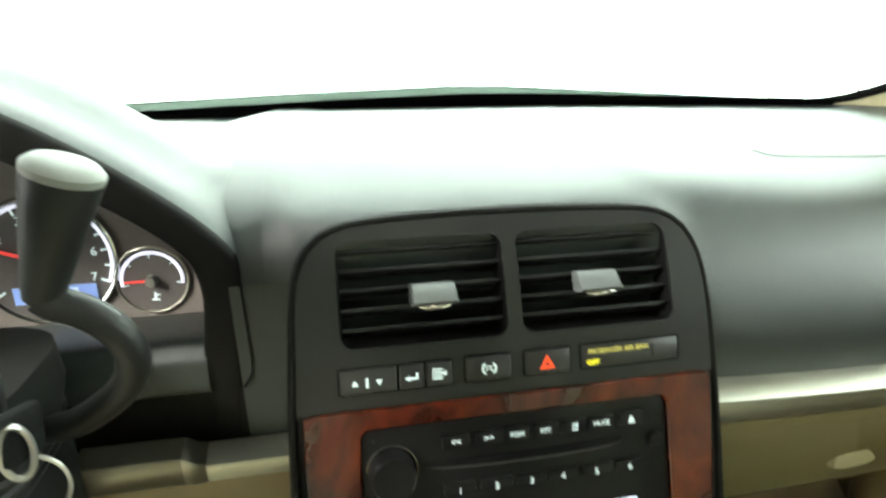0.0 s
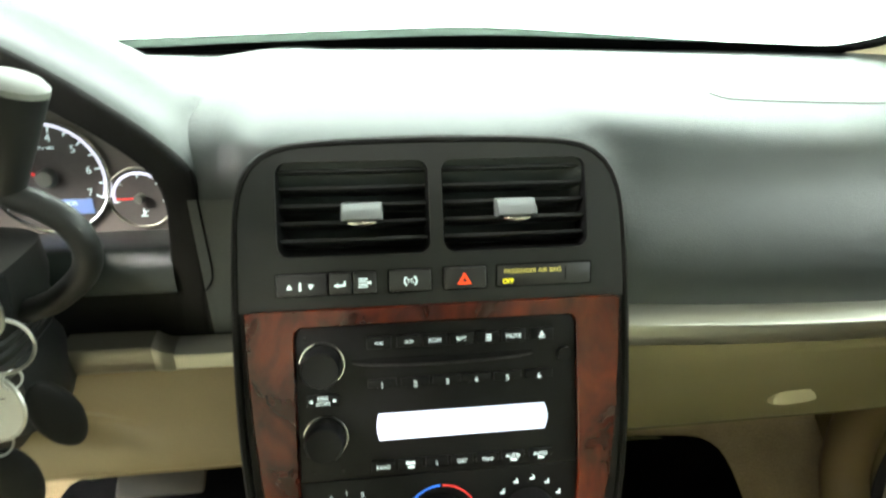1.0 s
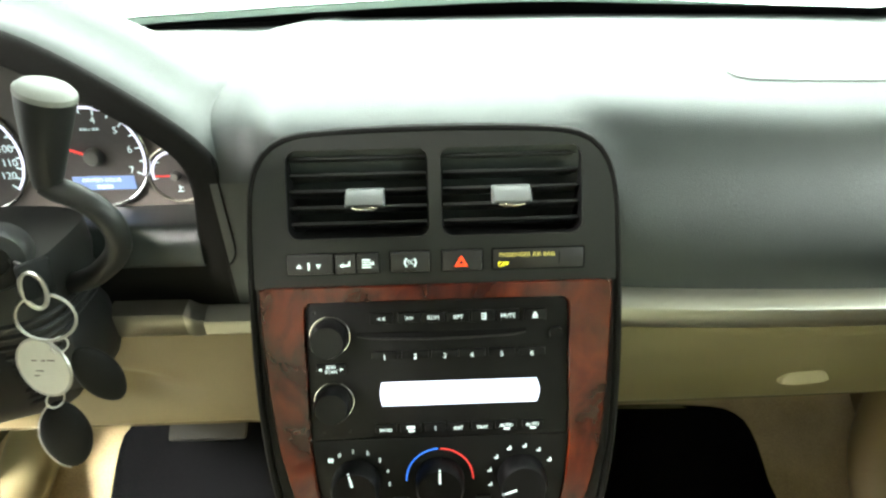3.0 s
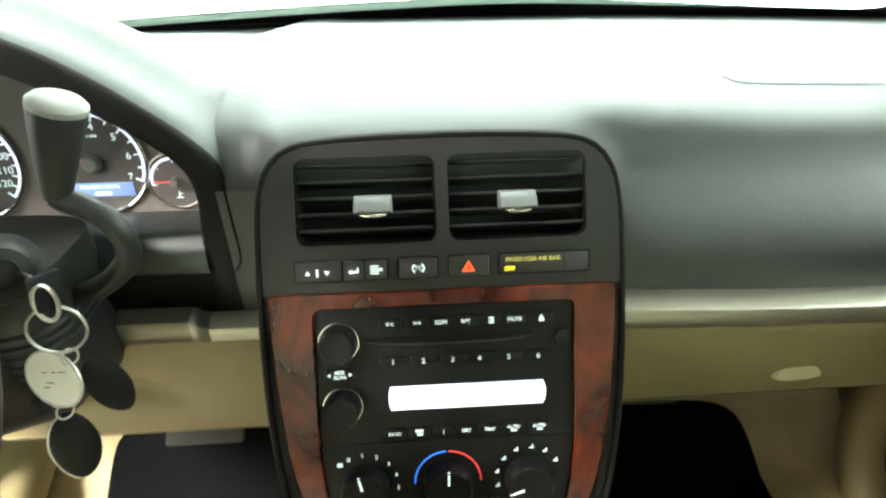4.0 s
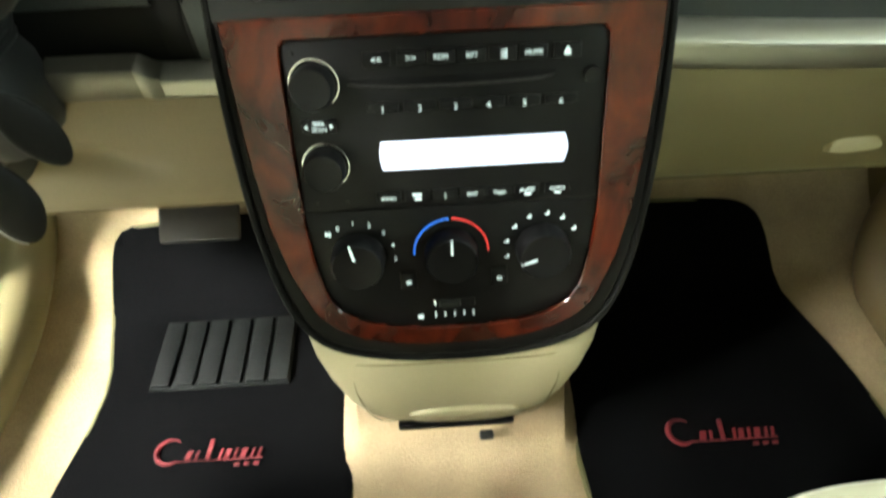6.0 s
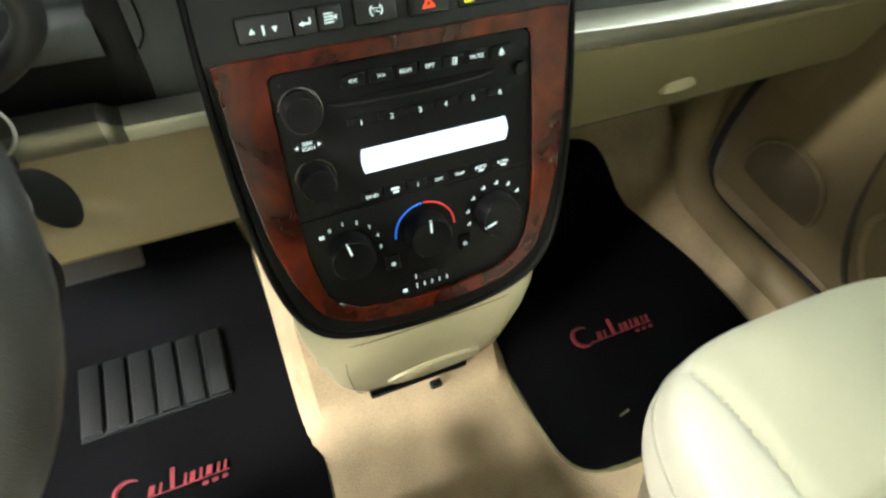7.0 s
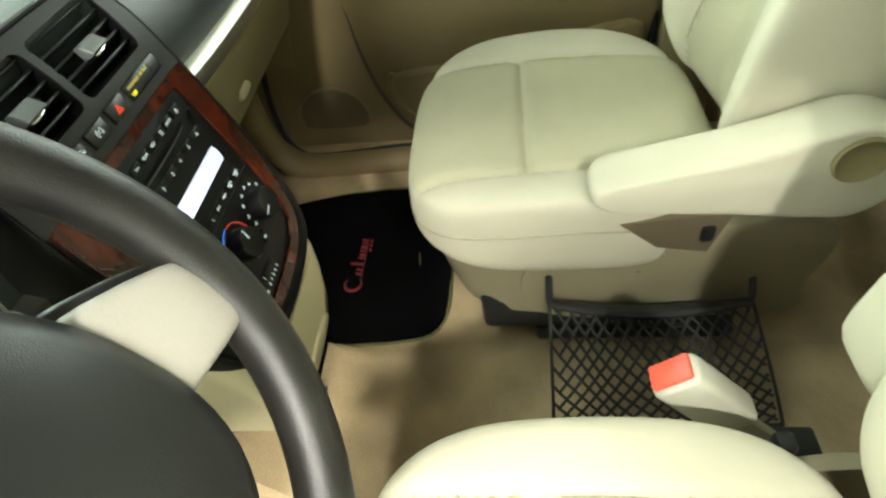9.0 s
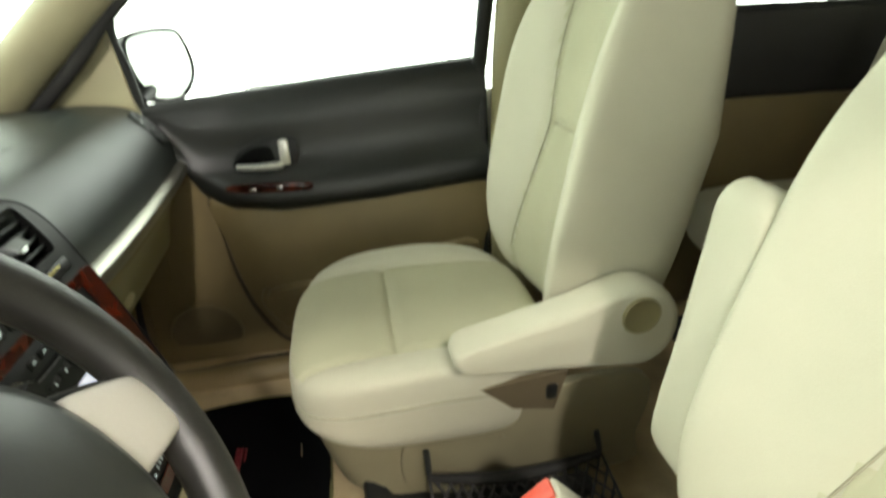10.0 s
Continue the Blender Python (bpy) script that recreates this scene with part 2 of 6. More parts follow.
def prism(bm, outline, z0, z1, bev=0.0, m=I4):
    """A plate of that outline from z0 up to z1, its upper edge rounded by bev."""
    c = Vector((sum(p[0] for p in outline) / len(outline), sum(p[1] for p in outline) / len(outline)))

    def ring(z, inset):
        o = []
        for p in outline:
            v = Vector((p[0], p[1])) - c
            q = c + v * max(0.0, 1 - inset / max(v.length, 1e-6))
            o.append(m @ Vector((q.x, q.y, z)))
        return o
    rings = [ring(z0, 0)]
    if bev:
        rings += [ring(z1 - bev, 0), ring(z1 - bev * 0.3, bev * 0.3), ring(z1, bev)]
    else:
        rings.append(ring(z1, 0))
    return loft(bm, rings, True, True)


def frame_ring(bm, outer, inner, z0, z1, bev=0.0):
    """A flat ring between two outlines of equal count."""
    rows = [[Vector((*p, z0)) for p in outer], [Vector((*p, z1 - bev)) for p in outer]]
    if bev:
        rows.append([Vector((*p, z1)).lerp(Vector((*q, z1)), min(0.4, bev / max(1e-5, (Vector(p) - Vector(q)).length))) for p, q in zip(outer, inner)])
        rows.append([Vector((*q, z1)).lerp(Vector((*p, z1)), min(0.4, bev / max(1e-5, (Vector(p) - Vector(q)).length))) for p, q in zip(outer, inner)])
    rows.append([Vector((*q, z1 - bev)) for q in inner])
    rows.append([Vector((*q, z0)) for q in inner])
    rows.append(rows[0])
    loft(bm, rows, True, False)
    bmesh.ops.remove_doubles(bm, verts=bm.verts, dist=1e-6)
    return bm


def holed_plate(bm, outer, holes, z0, z1):
    es = []
    for loop in (outer, *holes):
        vs = [bm.verts.new((*p, z1)) for p in loop]
        es += [bm.edges.new((a, b)) for a, b in zip(vs, vs[1:] + vs[:1])]
    g = bmesh.ops.triangle_fill(bm, use_beauty=True, use_dissolve=False, edges=es, normal=(0, 0, 1))
    fs = [f for f in g["geom"] if isinstance(f, bmesh.types.BMFace)]
    ex = bmesh.ops.extrude_face_region(bm, geom=fs, use_keep_orig=True)
    for v in [v for v in ex["geom"] if isinstance(v, bmesh.types.BMVert)]:
        v.co.z = z0
    return bm


def mirrored(half):
    """A closed outline from its right half, which runs from the top centre down to the bottom centre."""
    left = [(-x, y) for x, y in reversed(half) if abs(x) > 1e-6]
    return list(half) + left


def even(pts, n):
    """n points at even steps along an open line."""
    P = [Vector(p) for p in pts]
    L = [0.0]
    for a, b in zip(P, P[1:]):
        L.append(L[-1] + (b - a).length)
    out, j = [], 0
    for i in range(n):
        s = L[-1] * i / (n - 1)
        while j < len(P) - 2 and L[j + 1] < s:
            j += 1
        f = (s - L[j]) / max(1e-9, L[j + 1] - L[j])
        out.append(tuple(P[j].lerp(P[j + 1], min(1, f))))
    return out


def superline(e, n, a0, a1):
    """n points at even steps along a superellipse, as pairs of powered cosine and sine."""
    t = np.linspace(a0, a1, 6001)
    c, s = np.cos(t), np.sin(t)
    x, y = np.sign(c) * np.abs(c) ** e, np.sign(s) * np.abs(s) ** e
    d = np.concatenate([[0.0], np.cumsum(np.hypot(np.diff(x), np.diff(y)))])
    q = np.linspace(0, d[-1], n)
    return list(zip(np.interp(q, d, x).tolist(), np.interp(q, d, y).tolist()))


def pillow(bm, a, b, c, e1, e2, m=I4, nu=40, nv=20, shape=None):
    """A cushion: a superellipsoid of half sizes a, b, c; shape moves its points."""
    us = superline(e2, nu + 1, 0.0, 2 * math.pi)[:-1]
    vs = superline(e1, nv + 1, -math.pi / 2, math.pi / 2)[1:-1]
    rings = []
    for cv, sv in vs:
        ring = []
        for cu, su in us:
            p = Vector((a * cv * cu, b * cv * su, c * sv))
            if shape:
                p = shape(p)
            ring.append(m @ p)
        rings.append(ring)
    return loft(bm, rings, True, True)


def lettering(text, size, m, mat, parent, name="lettering", align="CENTER", depth=0.0003):
    cu = bpy.data.curves.new(name, "FONT")
    cu.body, cu.size, cu.align_x, cu.align_y, cu.extrude = text, size, align, "CENTER", depth
    tmp = new("tmp_text", cu)
    bpy.context.view_layer.update()
    me = bpy.data.meshes.new_from_object(tmp.evaluated_get(bpy.context.evaluated_depsgraph_get()))
    bpy.data.objects.remove(tmp)
    bpy.data.curves.remove(cu)
    me.materials.clear()
    me.materials.append(mat)
    me.transform(m)
    ob = new(name, me)
    ob.parent = parent
    return ob


def tri(bm, cx, cy, r, z0, z1, turn=90):
    return prism(bm, [(cx + r * math.cos(radians(turn + 120 * k)), cy + r * math.sin(radians(turn + 120 * k))) for k in range(3)], z0, z1)


def bar(bm, cx, cy, w, h, z0=0.0, z1=0.0006):
    return prism(bm, [(cx - w / 2, cy - h / 2), (cx + w / 2, cy - h / 2), (cx + w / 2, cy + h / 2), (cx - w / 2, cy + h / 2)], z0, z1)


def T(x, y, z):
    return Matrix.Translation((x, y, z))

# ---- large structure: body shell ----
ground = finish("ground", rbox(B(), (0, 0, -0.50), (60, 60, 0.1), 0), CONCRETE)
tagged(ground, "pale concrete hall floor under the car", "ground", kind="structure")

# brightly lit end of the hall in front of the car, all white to the eye
backdrop = finish("backdrop", rbox(B(), (0, 6.0, 2.6), (16, 0.1, 6.2), 0), glow("lit_hall_wall", (0.88, 1.0, 0.925), 8.5))
tagged(backdrop, "glaring white lit end of the hall", "backdrop", kind="structure")

backdrop = finish("backdrop", rbox(B(), (7.0, -1.0, 2.2), (0.1, 12, 5.4), 0), glow("lit_hall_side", (0.90, 1.0, 0.93), 10.0))
tagged(backdrop, "white lit side wall of the hall", "backdrop", kind="structure")
# added glowing wall, out of sight, to light the cabin from the driver's side
backdrop = finish("backdrop", rbox(B(), (-9.0, -1.0, 1.7), (0.1, 14, 4.4), 0), glow("glow_wall_far_side", (0.99, 1.0, 0.96), 4.0))
tagged(backdrop, "unseen white glowing wall added on the driver's side", "backdrop", kind="structure")
# added glowing wall behind, for the door mirror to reflect as white
backdrop = finish("backdrop", rbox(B(), (0, -10.0, 4.0), (20, 0.1, 9.0), 0), glow("glow_wall_rear", (0.95, 1.0, 0.96), 0.9))
tagged(backdrop, "unseen white glowing wall added behind the car", "backdrop", kind="structure")
fender = finish("fender", rbox(B(), (0.835, 0.50, 0.27), (0.04, 0.62, 0.76), 0.01), BODY)
tagged(fender, "painted front wing outside the footwell", "wing", kind="structure")
fender = finish("fender", rbox(B(), (-0.835, 0.50, 0.27), (0.04, 0.62, 0.76), 0.01), BODY)
tagged(fender, "painted front wing outside the driver's footwell", "wing", kind="structure")
ant = thing("antenna", T(0.845, 0.62, 0.645), "thin dark antenna on the painted wing", "antenna")
part("rod", tube(B(), [(0, 0, 0), (0, 0, 0.03), (-0.002, 0, 0.078)], [0.004, 0.0025, 0.0014], 8), RUBBER, ant)
# made-up housing for the fill lamp under the roof
lampf = thing("roof_fill_housing", T(0.0, -0.42, 1.20), "added cream housing for the unseen roof fill light", "lamp")
part("housing", rbox(B(), (0, 0, 0.006), (0.17, 0.12, 0.02), 0.006), CREAM, lampf)


def floor_height(x, y):
    """Height of the carpet: flat, rising to the toe board in front, with a low hump in the middle."""
    z = 0.0
    if y > 0.2:
        z = 1.35 * (y - 0.2) ** 1.45
    hump = max(0.0, min(1.0, (0.165 - abs(x - 0.008)) / 0.03))
    hump = hump * hump * (3 - 2 * hump)
    rise = max(0.0, min(1.0, (y + 0.07) / 0.12))
    z = max(z, hump * (0.012 + 0.15 * rise * rise))
    side = max(0.0, (-x - 0.535) / 0.16) if x < 0 else max(0.0, (x - 0.60) / 0.14)
    return max(z, 0.10 * min(1.0, side) ** 1.5 if x < 0 else 0.03 * min(1.0, side))


def build_floor():
    bm = B()
    xs = [-0.74 + 1.50 * i / 100 for i in range(101)]
    ys = [-2.6 + 0.1 * i for i in range(22)] + [-0.40 + 0.02 * i for i in range(49)]
    loft(bm, [[(x, y, floor_height(x, y)) for x in xs] for y in ys], False, False)
    ex = bmesh.ops.extrude_face_region(bm, geom=bm.faces[:])
    for v in [v for v in ex["geom"] if isinstance(v, bmesh.types.BMVert)]:
        v.co.z -= 0.03
    return tagged(finish("floor", bm, CARPET), "tan carpet over the flat floor and toe board", "carpet", kind="structure")


build_floor()

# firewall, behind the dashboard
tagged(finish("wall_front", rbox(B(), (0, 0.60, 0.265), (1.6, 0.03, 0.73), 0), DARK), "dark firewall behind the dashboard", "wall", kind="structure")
tagged(finish("wall_rear", rbox(B(), (0, -2.62, 0.35), (1.6, 0.04, 0.75), 0.01), TAN), "tan tailgate trim", "wall", kind="structure")
# roof panel with headliner
bm = B()
loft(bm, [[(x, y, 1.26 - 0.05 * (x / 0.7) ** 2 - 0.05 * max(0, (y + 0.4) / 0.3) ** 2) for x in [-0.72 + 0.12 * i for i in range(13)]] for y in [-2.6, -2.0, -1.4, -0.8, -0.5, -0.3, -0.2]], False, False)
ex = bmesh.ops.extrude_face_region(bm, geom=bm.faces[:])
for v in [v for v in ex["geom"] if isinstance(v, bmesh.types.BMVert)]:
    v.co.z += 0.05
tagged(finish("ceiling", bm, HEAD), "cream cloth headliner", "headliner", kind="structure")
# bonnet, seen as a thin strip over the cowl
bm = B()
loft(bm, [[(x, y, 0.655 - 0.10 * max(0, y - 0.70) - 0.04 * (x / 0.8) ** 2) for x in [-0.8 + 0.16 * i for i in range(11)]] for y in (0.70, 0.9, 1.2, 1.6)], False, False)
ex = bmesh.ops.extrude_face_region(bm, geom=bm.faces[:])
for v in [v for v in ex["geom"] if isinstance(v, bmesh.types.BMVert)]:
    v.co.z -= 0.02
tagged(finish("bonnet", bm, BODY), "pale painted bonnet beyond the windscreen", "bonnet", kind="structure")


def cowl_y(x):
    """How far forward the foot of the windscreen lies: it sweeps back to both pillars."""
    return 0.66 - 0.16 * (x / 0.68) ** 2


def cowl_z(y):
    """Height of the pad where it meets the glass."""
    return 0.684 - 0.09 * (y - 0.66)


# windscreen: glass, black lower band and its green-grey shaded edge
ws = thing("windscreen", T(0, 0, 0), "raked clear windscreen with a dark lower edge", "windscreen", kind="structure")
XS = [-0.74 + 0.074 * i for i in range(21)]


def screen_at(x, f):
    """A point of the windscreen at a fraction of its height."""
    y0 = cowl_y(x) + 0.012
    z0 = cowl_z(y0) - 0.004
    y1, z1 = -0.22 - 0.05 * (x / 0.7) ** 2, 1.23 - 0.05 * (x / 0.7) ** 2
    return Vector((x * (1 - 0.14 * f), y0 + (y1 - y0) * f, z0 + (z1 - z0) * f))


def black_top(x):
    return 0.068 - 0.022 * max(0.0, (x - 0.2) / 0.45) - 0.034 * max(0.0, (0.1 - x) / 0.45)


def tint_top(x):
    return black_top(x) + 0.025 * max(0.0, min(1.0, (0.52 - x) / 0.42))


def band(xs, low, high, lift=0.0, thick=0.004):
    """A strip of the windscreen between two fractions of its height."""
    bm = B()
    loft(bm, [[screen_at(x, low(x) + (high(x) - low(x)) * k / 6) + Vector((0, 0, lift)) for x in xs] for k in range(7)], False, False)
    ex = bmesh.ops.extrude_face_region(bm, geom=bm.faces[:])
    for v in [v for v in ex["geom"] if isinstance(v, bmesh.types.BMVert)]:
        v.co.z += thick
    return bm


pane = part("pane", band(XS, lambda x: 0.0, lambda x: 1.0), GLASS, ws)
pane.visible_shadow = False
XB = [-0.67 + 0.0672 * i for i in range(21)]
part("black_band", band(XB, lambda x: -0.03, black_top, -0.007, 0.002), DARK, ws, "black lower edge of the glass")
part("tinted_band", band([x for x in XB if x < 0.5] + [0.51], black_top, tint_top, -0.007, 0.002), GREEN_FRIT, ws, "green-grey tinted edge above the black band")
# black edge and cream trim that turn up along each pillar
for s in (1, -1):
    edge = smooth_pts([Vector((s * a, c, z)) for a, c, z in ((0.640, 0.545, 0.695), (0.672, 0.512, 0.703), (0.705, 0.487, 0.715), (0.742, 0.455, 0.737), (0.754, 0.415, 0.765))], 5)
    part("black_side_edge", tube(B(), edge, 0.0072, 10), DARK, ws)
    rings = [[p + Vector((s * 0.002, -0.004, -0.004)), p + Vector((s * 0.004, -0.010, -0.022)), Vector((p.x + s * 0.004, p.y - 0.012, min(p.z - 0.03, 0.672))), Vector((p.x + s * 0.02, p.y + 0.004, min(p.z - 0.03, 0.672))), p + Vector((s * 0.02, 0.004, -0.004))] for p in edge[5:-2]]
    tagged(finish("trim_pillar_foot", loft(B(), rings, True, True), PILLAR), "cream foot of the front pillar trim", "pillar", kind="structure")

# ---- dashboard ----
dash = thing("dashboard", T(0, 0, 0), "grained charcoal dashboard with satin strip and beige lower half", "dashboard")


def lerp_table(tab, x):
    for (x0, *a), (x1, *b) in zip(tab, tab[1:]):
        if x <= x1:
            f = max(0, (x - x0) / (x1 - x0))
            return [p + (q - p) * f for p, q in zip(a, b)]
    return list(tab[-1][1:])


# upper edge of the satin strip: x, y, z
sx_ = np.linspace(0.10, 0.80, 36)
sy_ = np.polyval(np.polyfit((0.13, 0.22, 0.35, 0.55, 0.77), (0.001, 0.006, 0.014, 0.028, 0.044), 2), sx_)
sz_ = np.polyval(np.polyfit((0.13, 0.22, 0.35, 0.55, 0.77), (0.592, 0.583, 0.572, 0.563, 0.557), 3), sx_)
STRIP = tuple((float(p), float(q), float(r)) for p, q, r in zip(sx_, sy_, sz_))


# front edge of the pad beside the instruments
CREST = [(0.0572, 0.650), (0.0605, 0.672), (0.072, 0.692), (0.10, 0.7085), (0.16, 0.7205), (0.24, 0.7255), (0.36, 0.7180), (0.65, 0.688)]


def pad_section(x):
    ys, zs = lerp_table(STRIP, x)
    zc = cowl_y(x)
    ym = 0.22 + 0.3 * (zc - 0.22)
    zm = 0.678 - 0.133 * (ym - 0.66)
    mid = [(0.050, 0.60), (0.048, 0.66), (0.047, 0.696), (0.054, 0.7085), (0.10, 0.7185), (0.20, 0.7265), (ym, zm), (zc, cowl_z(zc))]
    m = max(0.0, min(1.0, (-0.104 - x) / 0.044))
    m = m * m * (3 - 2 * m)
    mid = [(a[0] + (c[0] - a[0]) * m, a[1] + (c[1] - a[1]) * m) for a, c in zip(mid, CREST)]
    top = 0.725 - 0.032 * max(0.0, (x - 0.13) / 0.64) ** 1.3
    far = [(ys + 0.012, zs - 0.002), (ys + 0.014, zs + 0.032), (ys + 0.027, zs + 0.068), (ys + 0.053, zs + 0.102), (ys + 0.095, zs + 0.1265), (0.22, top), (ym, min(top - 0.004, zm)), (zc, cowl_z(zc))]
    k = max(0.0, min(1.0, (x - 0.09) / 0.052))
    k = k * k * (3 - 2 * k)
    pts = [(a[0] + (c[0] - a[0]) * k, a[1] + (c[1] - a[1]) * k) for a, c in zip(mid, far)]
    return [(x, p.x, p.y) for p in smooth_pts([Vector(p) for p in pts], 5)]


def thick_sheet(rows, dz=-0.006):
    bm = B()
    loft(bm, rows, False, False)
    return bm


part("top_pad", thick_sheet([pad_section(x) for x in [-0.149, -0.142, -0.134, -0.126, -0.118, -0.11, -0.1, -0.05, 0, 0.05, 0.09, 0.10, 0.11, 0.118, 0.126, 0.134, 0.142, 0.15, 0.18] + [0.22 + 0.055 * i for i in range(11)]]), DASH, dash)
# panel joint of the passenger airbag lid: a fine dark line on the pad
jp = [(0.262, 0.160), (0.268, 0.150), (0.285, 0.147), (0.40, 0.155), (0.52, 0.168), (0.66, 0.187)]


def pad_z(x, y):
    s = pad_section(x)
    for a, b in zip(s, s[1:]):
        if a[1] <= y <= b[1] and b[2] >= 0.66:
            return a[2] + (b[2] - a[2]) * (y - a[1]) / max(1e-6, b[1] - a[1])
    return 0.71


part("airbag_lid_joint", tube(B(), [(x, y, pad_z(x, y) + 0.0003) for x, y in even(smooth_pts([Vector(p) for p in jp], 6), 40)], 0.0004, 6), CAP, dash)
# black cowl strip at the foot of the glass
bm = B()
prof = [(-0.012, -0.02), (-0.010, 0.001), (0.0, 0.003), (0.012, 0.003), (0.016, -0.02)]
loft(bm, [[(x, cowl_y(x) + a, cowl_z(cowl_y(x)) + b - 0.002) for a, b in prof] for x in XB], True, True)
part("defroster_strip", bm, DARK, dash, "black strip along the foot of the windscreen")


def satin_band(rows, cap=0.0052):
    """rows: x, y, z of the upper edge, height; cap: size of the upper bevel."""
    bm = B()
    rings = []
    for x, y, z, h in rows:
        rings.append([(x, y + 0.012, z + 0.001), (x, y + 0.005, z), (x, y - 0.0052, z - cap), (x, y - 0.0060, z - cap - 0.0014), (x, y - 0.0062, z - h * 0.4), (x, y - 0.0060, z - h * 0.85), (x, y - 0.003, z - h), (x, y + 0.012, z - h)])
    return loft(bm, rings, True, True)


part("satin_strip", satin_band([(x, *lerp_table(STRIP, x), 0.026) for x in [0.1365 + 0.0317 * i for i in range(21)]]), SATIN, dash, "satin metal strip above the glovebox")
# the driver's side strip is in three facets: high part, short step, low part
strip = part("satin_strip", satin_band([(-0.272, 0.040, 0.5635, 0.0255), (-0.24, 0.040, 0.5635, 0.0255), (-0.2095, 0.040, 0.563, 0.0250)], 0.0018), GREYSATIN, dash, "satin metal strip with a small step")
part("strip_step", satin_band([(-0.2095, 0.040, 0.563, 0.0250), (-0.206, 0.0395, 0.5615, 0.0240), (-0.203, 0.0405, 0.5585, 0.0225), (-0.200, 0.0425, 0.5555, 0.0208), (-0.1965, 0.0445, 0.5535, 0.0195)], 0.002), SATIN, strip)
part("strip_end", satin_band([(-0.1965, 0.0445, 0.5535, 0.0195), (-0.16, 0.0445, 0.5530, 0.0190), (-0.12, 0.0445, 0.5525, 0.0190)], 0.0040), SATIN, strip)


def glove_section(x):
    ys, zs = lerp_table(STRIP, x)
    dz = 0.06 * max(0, x - 0.16)
    pts = [(ys + 0.006, zs - 0.024), (ys + 0.010, zs - 0.045), (ys + 0.026, 0.50), (ys + 0.050, 0.45), (ys + 0.068, 0.408 - dz), (ys + 0.080, 0.392 - dz), (ys + 0.11, 0.386 - dz), (0.40, 0.382 - dz)]
    return [(x, p.x, p.y) for p in smooth_pts([Vector(p) for p in pts], 4)]


glovebox = part("glovebox", thick_sheet([glove_section(x) for x in [0.115, 0.14] + [0.16 + 0.06 * i for i in range(11)]]), BEIGE, dash, "beige glovebox lid")
# latch: a shallow dished pull in a paler plastic
bm = B()
lx, (ly, lz) = 0.372, lerp_table(STRIP, 0.372)
lo = [(0.026 * math.cos(a), 0.0145 * math.sin(a) if math.sin(a) > 0 else 0.004 * math.sin(a)) for a in [2 * math.pi * k / 28 for k in range(28)]]
prism(bm, lo, -0.004, 0.004, 0.003, T(lx, ly + 0.053, 0.4265) @ pose(0, 0, 0, 63, 0, 4))
part("latch", bm, BINMAT, glovebox, "pale glovebox latch")
KNEE_SEC = smooth_pts([Vector(q) for q in [(0.046, 0.540), (0.041, 0.515), (0.034, 0.475), (0.028, 0.450), (0.032, 0.439), (0.07, 0.433), (0.40, 0.425)]], 10)


def knee_dent(x, z):
    """Shallow scoop where the panel runs round the column."""
    along = max(0.0, min(1.0, (-0.215 - x) / 0.05))
    return 0.011 * along * math.exp(-((z - (0.483 - 0.18 * (x + 0.26))) / 0.011) ** 2)


bm = B()
loft(bm, [[(x, p.x + knee_dent(x, p.y), p.y) for p in KNEE_SEC] for x in [-0.66 + 0.0545 * i for i in range(6)] + [-0.36 + 0.0075 * i for i in range(34)]], False, False)
part("knee_panel", bm, KNEE, dash, "beige knee panel under the steering column")
bm = B()
MV = T(0.722, 0.0835, 0.6465) @ pose(0, 0, 0, 52, 0, 8)
prism(bm, rrect(0.044, 0.082, 0.018), -0.006, 0.003, 0.002, MV)
sv = part("side_vent", bm, BLACK, dash, "small side window vent")
for k in range(4):
    part("slat", rbox(B(), (0, 0, 0), (0.036, 0.0095, 0.003), 0.001, MV @ T(0, -0.026 + k * 0.0175, 0.0055) @ pose(0, 0, 0, -28, 0, 0)), DASH, sv)
bm = frame_ring(B(), rrect(0.050, 0.088, 0.021), rrect(0.038, 0.076, 0.0160), -0.006, 0.0045, 0.0018)
bm.transform(MV)
part("bezel", bm, DASH, sv)
# dark filler between the stack and the instrument hood, and under the dials
fx = (-0.1700, -0.16, -0.15, -0.14, -0.130)
bm = B()
loft(bm, [[(x, y, z) for y, z in ((0.0575, 0.545), (0.0570, 0.60), (0.0568, 0.64), (0.0572, 0.668))] for x in fx], False, False)
part("side_filler", bm, DASH, dash, "dark flat panel beside the dials")
bm = B()
crest = smooth_pts([Vector(q) for q in CREST], 5)


def flank_x(z):
    """Where the hood's flank stands at a height."""
    return lerp_table(((0.60, -0.1690), (0.664, -0.1690), (0.686, -0.1735), (0.705, -0.190), (0.7205, -0.205), (0.74, -0.215)), z)[0]


loft(bm, [[(-0.1475 + (flank_x(p.y) + 0.1475) * f, p.x + 0.0010, p.y - 0.0008) for p in crest] for f in (1.0, 0.8, 0.6, 0.4, 0.2, 0.0)], False, False)
part("filler_top", bm, DASH, dash)
bm = B()
loft(bm, [[(x, p.x, p.y) for p in smooth_pts([Vector(q) for q in [(0.0600, 0.540), (0.0595, 0.575), (0.0600, 0.5925)]], 4)] for x in (-0.62, -0.4, -0.1705)], False, False)
part("under_panel", bm, LIP, dash)
bm = B()
